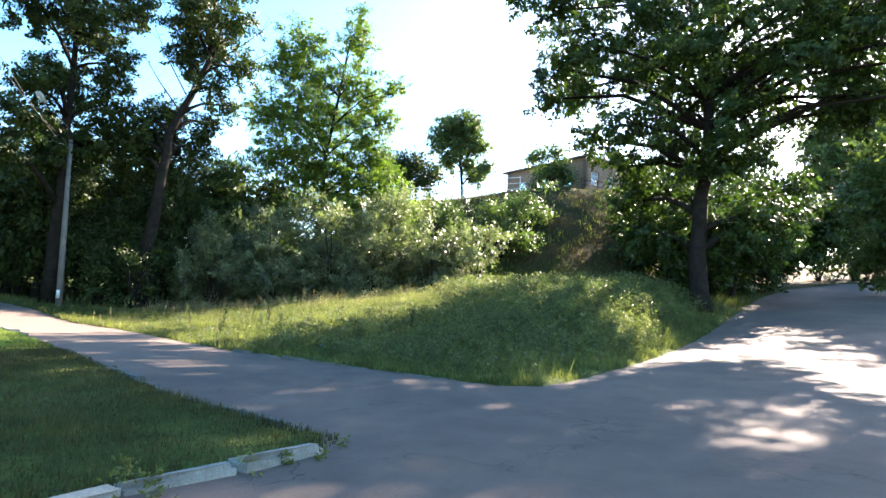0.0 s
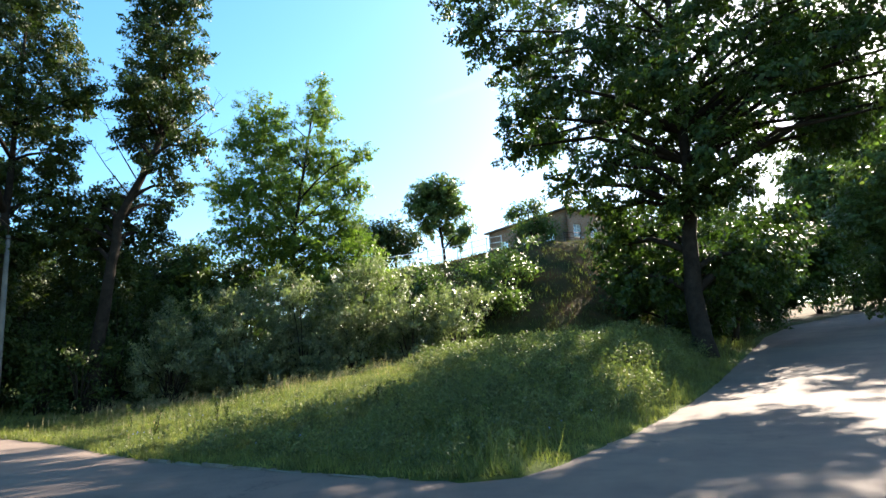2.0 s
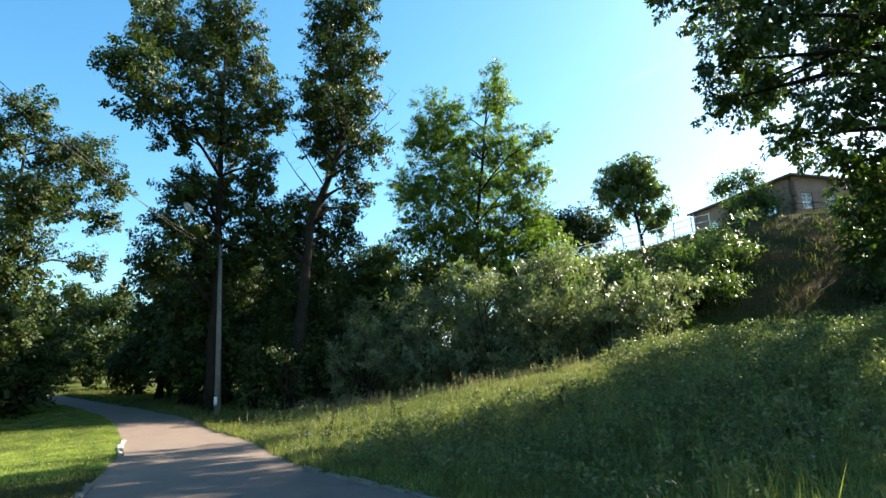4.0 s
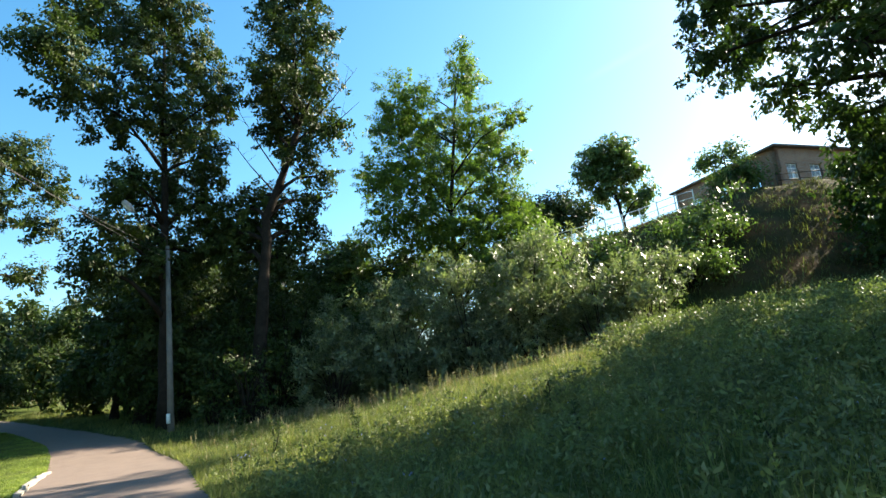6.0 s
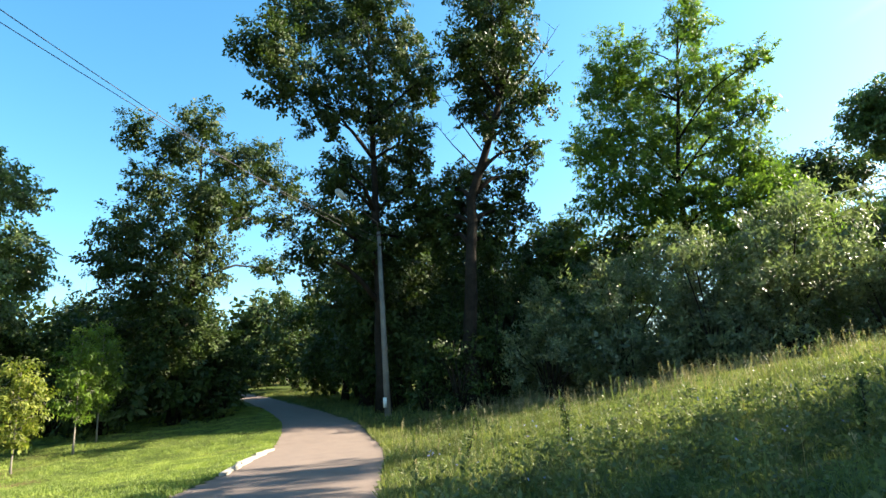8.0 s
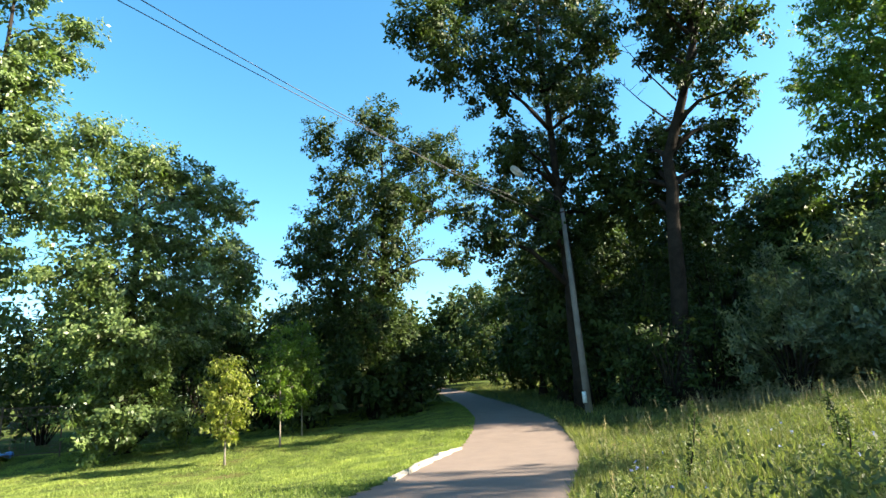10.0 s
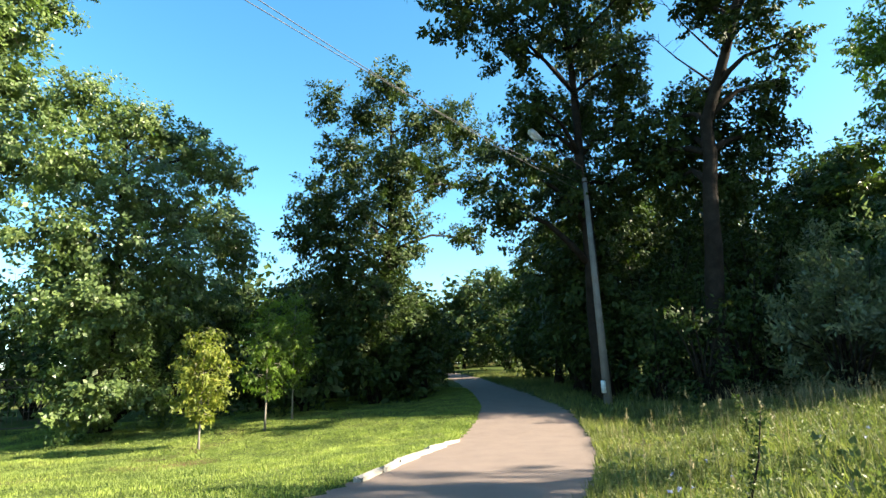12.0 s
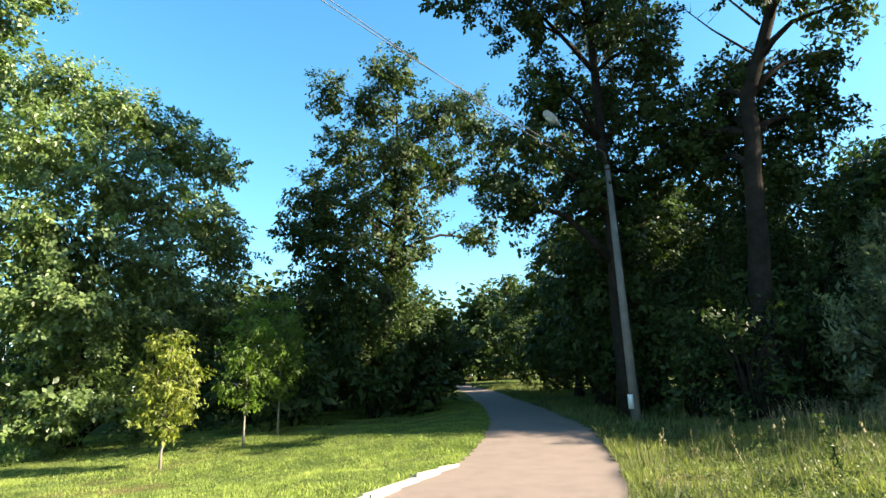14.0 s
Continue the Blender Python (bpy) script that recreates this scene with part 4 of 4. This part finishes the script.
def house(corner, turn, long_a, long_b, h):
    """corner: the near corner; its facades run long_a along +x and long_b along +y of its own axes."""
    root = tagged(new("brick_house"), "low brick house with hipped roof and white windows on the hilltop", "house")
    root.matrix_world = pose(*corner, 0, 0, turn)
    th = 0.38
    wins_a = [(1.6, 1.3), (4.4, 1.3), (8.0, 1.3), (11.0, 1.3), (14.0, 1.3)]
    wins_b = [(2.6, 1.2), (6.4, 1.2), (9.6, 1.2)]
    sill, head = 1.25, 2.75

    def piece(size, m):
        bm = bmesh.new()
        box(bm, size, m)
        part("wall", bm, BRICK, root)

    def wall(length, wins, m):
        x = 0.0
        for wx, ww in wins + [(length + 5, 10)]:
            a, b = wx - ww / 2, min(wx + ww / 2, length)
            a = min(a, length)
            piece((a - x, th, h + 2.0), m @ pose((a + x) / 2, th / 2, h / 2 - 1.0))
            if wx < length:
                piece((ww, th, sill + 2.0), m @ pose(wx, th / 2, sill / 2 - 1.0))
                piece((ww, th, h - head), m @ pose(wx, th / 2, (h + head) / 2))
            x = b
        for wx, ww in wins:
            w = new("window")
            w.parent = root
            bm = bmesh.new()
            hh, zc = head - sill, (head + sill) / 2
            for dx in (-ww / 2 + 0.05, 0, ww / 2 - 0.05):
                box(bm, (0.09, 0.1, hh - 0.005), m @ pose(wx + dx, 0.18, zc))
            for dz in (-hh / 2 + 0.05, hh / 2 - 0.05, hh * 0.2):
                box(bm, (ww - 0.01, 0.08, 0.08), m @ pose(wx, 0.18, zc + dz))
            part("window_frame", bm, WHITE, w)
            bm = bmesh.new()
            box(bm, (ww - 0.1, 0.012, hh - 0.1), m @ pose(wx, 0.2, zc))
            g = part("pane", bm, GLASS, w)
            g.visible_shadow = False
            bm = bmesh.new()
            for k in range(10):
                box(bm, ((ww - 0.1) / 10 + 0.01, 0.03, hh - 0.08), m @ pose(wx - ww / 2 + (k + 0.5) * ww / 10, 0.3 + 0.012 * (k % 2), zc))
            part("curtain", bm, CURTAIN, w, "white curtain behind the glass")
            bm = bmesh.new()
            box(bm, (ww + 0.16, 0.2, 0.06), m @ pose(wx, -0.04, sill + 0.035))
            part("sill", bm, GALV, w)

    wall(long_a, wins_a, Matrix())
    wall(long_b, wins_b, pose(0, 0, 0, 0, 0, 90) @ Matrix.Diagonal((1, -1, 1, 1)))
    piece((long_a, th, h + 2.0), pose(long_a / 2, long_b - th / 2, h / 2 - 1.0))
    piece((th, long_b - 2 * th, h + 2.0), pose(long_a - th / 2, long_b / 2, h / 2 - 1.0))
    bm = bmesh.new()
    o = 0.45
    e = [bm.verts.new(p) for p in ((-o, -o, h), (long_a + o, -o, h), (long_a + o, long_b + o, h), (-o, long_b + o, h))]
    f = [bm.verts.new((p.co.x, p.co.y, h + 0.16)) for p in e]
    r = [bm.verts.new((long_b / 2, long_b / 2, h + 1.7)), bm.verts.new((long_a - long_b / 2, long_b / 2, h + 1.7))]
    bm.faces.new(e[::-1])
    for i in range(4):
        bm.faces.new((e[i], e[(i + 1) % 4], f[(i + 1) % 4], f[i]))
    bm.faces.new((f[0], f[1], r[1], r[0]))
    bm.faces.new((f[1], f[2], r[1]))
    bm.faces.new((f[2], f[3], r[0], r[1]))
    bm.faces.new((f[3], f[0], r[0]))
    part("roof", bm, ROOF, root)
    for wx, wy in ((-0.12, long_b - 0.3),):
        bm = bmesh.new()
        tube(bm, [(wx, wy, -0.5), (wx, wy, h - 0.35), (wx - 0.25, wy, h)], [0.05] * 3, 8)
        part("downpipe", bm, GALV, root)
    return root


house((14.66, 62.44, 13.9), 39.2, 16.5, 12.2, 4.15)


def rail_fence():
    root = tagged(new("railing"), "low dark wooden railing on the rim of the hill", "railing")
    x0, y0 = 13.5, 58.6
    root.location = (x0, y0, gz(x0, y0))
    for i in range(7):
        x, y = x0 + 1.7 * i, y0 + 0.5 * i
        z = gz(x, y)
        bm = bmesh.new()
        box(bm, (0.09, 0.09, 1.3), pose(x - x0, y - y0, z - root.location.z + 0.55))
        part("post", bm, METAL, root)
        if i < 6:
            for h in (0.55, 1.05):
                a = Vector((x - x0, y - y0, z - root.location.z + h))
                x2, y2 = x + 1.7, y + 0.5
                e = Vector((x2 - x0, y2 - y0, gz(x2, y2) - root.location.z + h))
                bm = bmesh.new()
                tube(bm, [a, e], [0.035, 0.035], 6)
                part("rail", bm, METAL, root)


rail_fence()


def white_fence():
    x0, y0 = -6.0, 60.5
    root = tagged(new("white_fence"), "pale open fence among the trees on the hilltop", "fence")
    root.location = (x0, y0, gz(x0, y0))
    for i in range(10):
        x = x0 + 1.5 * i
        z = gz(x, y0) - root.location.z
        bm = bmesh.new()
        box(bm, (0.1, 0.1, 2.2), pose(x - x0, 0, z + 0.9))
        part("post", bm, WHITE, root)
        if i < 9:
            z2 = gz(x + 1.5, y0) - root.location.z
            for h in (0.7, 1.3, 1.9):
                bm = bmesh.new()
                tube(bm, [(x - x0, 0, z + h), (x + 1.5 - x0, 0, z2 + h)], [0.035, 0.035], 6)
                part("rail", bm, WHITE, root)


white_fence()


# ---- iron fence at the back of the lawn ----
def iron_fence(x, y, turn, bays):
    z = gz(x, y)
    root = tagged(new("iron_fence"), "rusty dark iron lattice fence topped with a row of rings", "fence")
    root.matrix_world = pose(x, y, z, 0, 0, turn)
    w, h = 2.3, 2.25
    for k in range(bays + 1):
        bm = bmesh.new()
        box(bm, (0.07, 0.07, h + 0.15), pose(-k * w, 0, h / 2), 0.008)
        part("post", bm, METAL, root)
    for k in range(bays):
        c = -k * w - w / 2
        for zz in (0.2, h - 0.36, h):
            bm = bmesh.new()
            box(bm, (w - 0.08, 0.03, 0.035), pose(c, 0, zz))
            part("rail", bm, METAL, root)
        for i in range(9):
            xx = c - w / 2 + (i + 0.5) * w / 9
            bm = bmesh.new()
            ring = [(xx + 0.115 * math.cos(a * math.pi / 8), 0, h - 0.18 + 0.15 * math.sin(a * math.pi / 8)) for a in range(17)]
            tube(bm, ring, [0.014] * 17, 5)
            part("ring", bm, METAL, root)
        for i in range(9):
            xx = c - 0.75 + i * 1.5 / 8
            bm = bmesh.new()
            box(bm, (0.018, 0.018, h - 0.9), pose(xx, 0, 0.2 + (h - 0.56) / 2))
            part("bar", bm, METAL, root)
        for i in range(9):
            zz = 0.32 + i * 0.185
            for sgn in (-1, 1):
                L = 0.62 if i % 2 else 0.4
                bm = bmesh.new()
                box(bm, (L, 0.016, 0.02), pose(c + sgn * (w / 2 - 0.05 - L / 2), 0.02, zz))
                part("bar", bm, METAL, root)
    return root


iron_fence(-34.0, 11.2, 90, 4)
BLUE = rough_stuff("blue_plastic_sheet", (0.05, 0.16, 0.42), (0.09, 0.26, 0.58), 4, 0.5, 20, 0.01)
bm = bmesh.new()
bmesh.ops.create_grid(bm, x_segments=14, y_segments=10, size=0.5)
for v in bm.verts:
    v.co = Vector((v.co.x * 2.6, v.co.y * 1.4, 0.28 + 0.14 * math.sin(v.co.x * 9) * math.cos(v.co.y * 7) - 0.5 * (abs(v.co.x) ** 3 + abs(v.co.y) ** 3)))
tarp = part("blue_tarpaulin", bm, BLUE)
tarp.location = (-35.2, 8.6, gz(-35.2, 8.6))
tarp.modifiers.new("thick", "SOLIDIFY").thickness = 0.02
tagged(tarp, "crumpled blue plastic sheet on the ground behind the iron fence", "tarpaulin")


# ---- saplings ----
def sapling(x, y, h, leaf, seed, label):
    rnd = random.Random(seed)
    z = gz(x, y)
    lobes = []
    for i in range(12):
        f = 0.3 + 0.68 * i / 11
        r = 1.15 * math.sin(math.pi * min(1, (f - 0.12) / 0.95)) * 0.55
        a = i * 2.4
        lobes.append((x + r * math.cos(a) * 0.9, y + r * math.sin(a) * 0.9, z + h * f, 0.16 + r * 0.5))
    return tree("sapling", label, [(x, y, z), (x + 0.03, y, z + h * 0.5), (x, y + 0.03, z + h * 0.97)], 0.035, lobes, leaf, BARK_PALE,
                core=0.0, per_m2=10, leaf_n=24, size=0.15, spread=0.13, seed=seed, slim=0.4, droop=0.9, category="sapling", group="young chestnut trees on the lawn")


sapling(-23.1, 16.5, 3.7, LEAF_DRY, 201, "young tree with yellowing leaves and thin pale trunk on the lawn")
sapling(-24.9, 18.9, 4.8, LEAF_FRESH, 202, "young tree with green leaves and a thin trunk on the lawn")
sapling(-26.6, 20.3, 4.9, LEAF_FRESH, 203, "young tree with green leaves and a thin trunk on the lawn")


# ---- grass ----
def blades(name, label, n, area, hmin, hmax, width, mat, seed, cond=None, lean=0.35, heads=0.0):
    """Many single blades of grass over a rectangle, kept where cond allows."""
    rng = np.random.default_rng(seed)
    x, y = rng.uniform(area[0], area[1], n), rng.uniform(area[2], area[3], n)
    lawn, isl, right = inside_by(LAWN, x, y), inside_by(ISLAND, x, y), inside_by(RIGHT, x, y)
    patch = 0.5 + 0.5 * np.sin(x * 1.9 + 1.7 * np.sin(y * 1.1)) * np.sin(y * 1.6 + 1.3 * np.sin(x * 0.9))
    keep = cond(x, y, lawn, isl, right, patch, rng.random(n))
    x, y, patch = x[keep], y[keep], patch[keep]
    k = len(x)
    h = rng.uniform(hmin, hmax, k) * (0.65 + 0.7 * patch)
    a, b = rng.uniform(0, 2 * np.pi, k), rng.uniform(0, 2 * np.pi, k)
    p = np.stack([x, y, ground_z(x, y) - 0.02], -1)
    s = np.stack([np.cos(a), np.sin(a), 0 * a], -1) * (width * rng.uniform(0.7, 1.4, k))[:, None] * 0.5
    t = np.stack([np.cos(b), np.sin(b), 0 * b], -1) * (h * rng.uniform(0, lean, k))[:, None]
    up = np.stack([0 * h, 0 * h, h], -1)
    co = np.stack([p - s, p + s, p + t + up], 1)
    ob = new(name, flat_mesh(name, co.reshape(-1, 3), 3, mat))
    return tagged(ob, label, "grass", kind="stuff")


# the near lawn carries its shade in a darker, browner blade colour
blades("lawn_grass", "short mown green lawn grass", 130000, (-9, 1, -3, 16), 0.05, 0.11, 0.016, GRASS_NEAR_SHADE, 301, lambda x, y, l, i, r, p, u: l > 0.05, 0.7)
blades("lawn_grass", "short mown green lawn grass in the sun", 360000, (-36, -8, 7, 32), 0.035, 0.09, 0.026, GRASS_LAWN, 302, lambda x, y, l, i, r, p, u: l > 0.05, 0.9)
blades("bank_grass", "lush uneven green grass on the bank", 400000, (-18, 16, 10.5, 34), 0.05, 0.2, 0.022, GRASS, 303,
       lambda x, y, l, i, r, p, u: (i > 0.03) & (u < 0.35 + 0.65 * p), 1.0)
blades("bank_grass", "grass growing along the far path edge", 70000, (-46, -14, 20, 52), 0.1, 0.3, 0.035, GRASS, 304,
       lambda x, y, l, i, r, p, u: (i > 0.03) & (i < 7), 0.9)
blades("dry_grass", "dry straw-coloured grass on the crest of the bank", 26000, (-16, 6, 20, 34), 0.25, 0.6, 0.014, GRASS_DRY, 305,
       lambda x, y, l, i, r, p, u: (i > 2.0) & (u < np.exp(-((x * 0.1 + y - 29.2) / 2.4) ** 2) * 2.2 * np.clip(p - 0.45, 0, 1)), 0.6)
blades("dry_grass", "scattered straw stems in the bank grass", 12000, (-14, 15, 11, 34), 0.25, 0.65, 0.009, GRASS_DRY, 306,
       lambda x, y, l, i, r, p, u: (i > 0.3) & (u < 0.5 * p), 0.6)
# slope shade is put into this grass colour
blades("hill_grass", "withered brown grass on the hill slope, darkened for shade", 80000, (-6, 30, 33, 64), 0.1, 0.3, 0.05, GRASS_HILL, 307, lambda x, y, l, i, r, p, u: (i > 0.5) & (u < 0.25 + 0.4 * p), 0.8)
blades("hill_grass", "green grass on the hill slope", 60000, (-6, 30, 33, 64), 0.12, 0.4, 0.05, GRASS, 309, lambda x, y, l, i, r, p, u: (i > 0.5) & (u < 0.5 * p), 0.8)
blades("roadside_grass", "tall bright grass at the edge of the uphill road", 40000, (3, 22, 10, 42), 0.2, 0.6, 0.022, GRASS, 308,
       lambda x, y, l, i, r, p, u: (i > 0.1) & (i < 2.6) & (u < p + 0.1), 0.6)


# ---- weeds ----
def weed_cover(name, label, n, area, cond, hmin, hmax, size, mat, seed, per=60):
    """Low leafy weeds that grow in patches."""
    rng = np.random.default_rng(seed)
    x, y = rng.uniform(area[0], area[1], n), rng.uniform(area[2], area[3], n)
    k = cond(x, y, inside_by(ISLAND, x, y), rng.random(n))
    x, y = x[k], y[k]
    h = rng.uniform(hmin, hmax, len(x))
    m = rng.integers(per // 2, per * 3 // 2, len(x))
    z = ground_z(x, y)
    P = np.repeat(np.stack([x, y, z], -1), m, 0)
    H = np.repeat(h, m)
    f = rng.random(len(P)) ** 0.7
    P[:, 2] += H * (0.1 + 0.9 * f)
    P[:, :2] += rng.normal(0, 1, (len(P), 2)) * (H * 0.35 * (1.1 - 0.6 * f))[:, None]
    O = unit(rng.normal(0, 1, P.shape))
    ob = new(name, leaves(name, P, O, size, mat, rng, 0.4, -0.4, 0.6))
    return tagged(ob, label, "weeds", kind="stuff")


weed_cover("weeds", "tall leafy pale green weeds on the upper bank", 1700, (0, 16, 17, 33), lambda x, y, i, u: (i > 1) & (u < sstep(-2, 4, x - 0.3 * (30 - y)) * (0.35 + 0.65 * (np.sin(x * 1.3 + np.sin(y)) * np.sin(y * 1.1) > -0.2))), 0.35, 0.95, 0.1, WEED, 401)
weed_cover("weeds", "dark low weeds near the road corner", 650, (-4, 9, 11, 22), lambda x, y, i, u: (i > 0.4), 0.2, 0.65, 0.09, WEED_DARK, 402, 50)
weed_cover("weeds", "small clover-like weeds in the bank grass", 1500, (-13, 2, 15, 29), lambda x, y, i, u: (i > 0.3), 0.08, 0.26, 0.055, WEED, 405, 24)
weed_cover("weeds", "low weeds at the foot of the shrubs", 420, (-19, 6, 33, 37.5), lambda x, y, i, u: (i > 1), 0.3, 0.8, 0.09, LEAF_GREY, 403, 50)


weed_cover("weeds", "rank knee-high weeds on the shaded bank", 560, (1, 10, 13, 27), lambda x, y, i, u: (i > 0.8) & (np.sin(x * 0.9 + 1.2 * np.sin(y * 0.7)) * np.sin(y * 0.8 + 0.5) > -0.15), 0.25, 1.05, 0.1, WEED_DARK, 406, 60)


def seed_stalks(name, label, n, area, cond, hmin, hmax, mat, seed):
    """Thin upright stems, each with a narrow seed head of small scales."""
    rng = np.random.default_rng(seed)
    x, y = rng.uniform(area[0], area[1], n), rng.uniform(area[2], area[3], n)
    k = cond(x, y, inside_by(ISLAND, x, y), rng.random(n))
    x, y = x[k], y[k]
    n = len(x)
    h = rng.uniform(hmin, hmax, n)
    foot = np.stack([x, y, ground_z(x, y) - 0.02], -1)
    tip = foot + np.stack([rng.normal(0, 0.1, n) * h, rng.normal(0, 0.1, n) * h, h], -1)
    a = rng.uniform(0, np.pi, n)
    s = np.stack([np.cos(a), np.sin(a), 0 * a], -1) * 0.006
    stem = np.stack([foot - s, foot + s, tip + s * 0.5, tip - s * 0.5], 1)
    m = 14
    f = rng.uniform(0.62, 1.02, (n, m, 1))
    at = foot[:, None] + (tip - foot)[:, None] * f + rng.normal(0, 0.012, (n, m, 3))
    d = np.array([0, 0, 0.04]) + rng.normal(0, 0.018, (n, m, 3))
    w = rng.normal(0, 0.009, (n, m, 3))
    head = np.stack([at, at + d * 0.5 + w, at + d, at + d * 0.5 - w], 2).reshape(-1, 4, 3)
    ob = new(name, flat_mesh(name, np.concatenate([stem, head]).reshape(-1, 3), 4, mat))
    return tagged(ob, label, "weeds", kind="stuff")


seed_stalks("seed_stalks", "dry seeding stalks along the crest of the bank", 1100, (-19, 10, 17, 35), lambda x, y, i, u: (i > 0.5) & (u < 0.15 + 0.6 * np.exp(-((x * 0.1 + y - 29.5) / 2.6) ** 2)), 0.3, 0.8, GRASS_DRY, 411)
seed_stalks("seed_stalks", "grey-green seeding weeds on the shaded bank", 900, (-6, 12, 12, 28), lambda x, y, i, u: (i > 0.4) & (np.sin(x * 1.1) * np.sin(y * 0.9 + x * 0.4) > 0.0), 0.35, 0.9, WEED, 412)


def weed_stalk(x, y, h, seed):
    rnd, rng = random.Random(seed), np.random.default_rng(seed)
    z = gz(x, y) - 0.02
    root = tagged(new("weed_plant"), "single dark tall weed standing in the bank grass", "weed", "tall weeds in the grass")
    root.location = (x, y, z)
    tip = Vector((rnd.uniform(-0.3, 0.3) * h, rnd.uniform(-0.2, 0.2) * h, h))
    bm = bmesh.new()
    tube(bm, [(0, 0, 0), tip * 0.5 + Vector((0.04, 0, 0)), tip], [0.014, 0.011, 0.005], 6)
    part("stem", bm, BARK, root)
    f = rng.random(170)
    P = np.array(tip)[None] * f[:, None] + rng.normal(0, 0.035, (170, 3))
    ob = new("foliage", leaves("foliage", P, unit(rng.normal(0, 1, P.shape)), 0.075, LEAF_DARK, rng, 0.4, -0.3))
    ob.parent = root


for i, (x, y, h) in enumerate([(-6.5, 19.9, 0.95), (-4.6, 20.6, 0.6), (-5.6, 22.4, 0.7), (-9.6, 24.4, 0.8), (1.2, 16.2, 0.7), (3.4, 14.6, 0.6), (0.2, 19.5, 0.7), (5.8, 19.2, 0.8)]):
    weed_stalk(x, y, h, 500 + i)
weed_cover("weeds", "low weeds growing against the broken kerb", 70, (-1.2, 0.95, 3.4, 6.0), lambda x, y, i, u: np.abs((x - 0.72) * 0.79 - (y - 5.15) * 0.61 - 0.12) < 0.22, 0.06, 0.2, 0.06, GRASS, 404, 40)
rng = np.random.default_rng(77)
fx, fy = rng.uniform(-8, 8, 110), rng.uniform(13, 23, 110)
ok = inside_by(ISLAND, fx, fy) > 0.5
fx, fy = fx[ok], fy[ok]
fp = np.repeat(np.stack([fx, fy, ground_z(fx, fy) + rng.uniform(0.18, 0.42, len(fx))], -1), 5, 0)
BLUE_PETAL = leaf_material("blue_petal", (0.14, 0.17, 0.42), (0.2, 0.23, 0.52), (0.28, 0.3, 0.6), 0.3, 0.6)
tagged(new("wild_flowers", leaves("wild_flowers", fp, unit(rng.normal(0, 1, fp.shape)), 0.035, BLUE_PETAL, rng, 0.7, -0.3)), "small pale blue wild flowers in the bank grass", "flowers", kind="stuff")
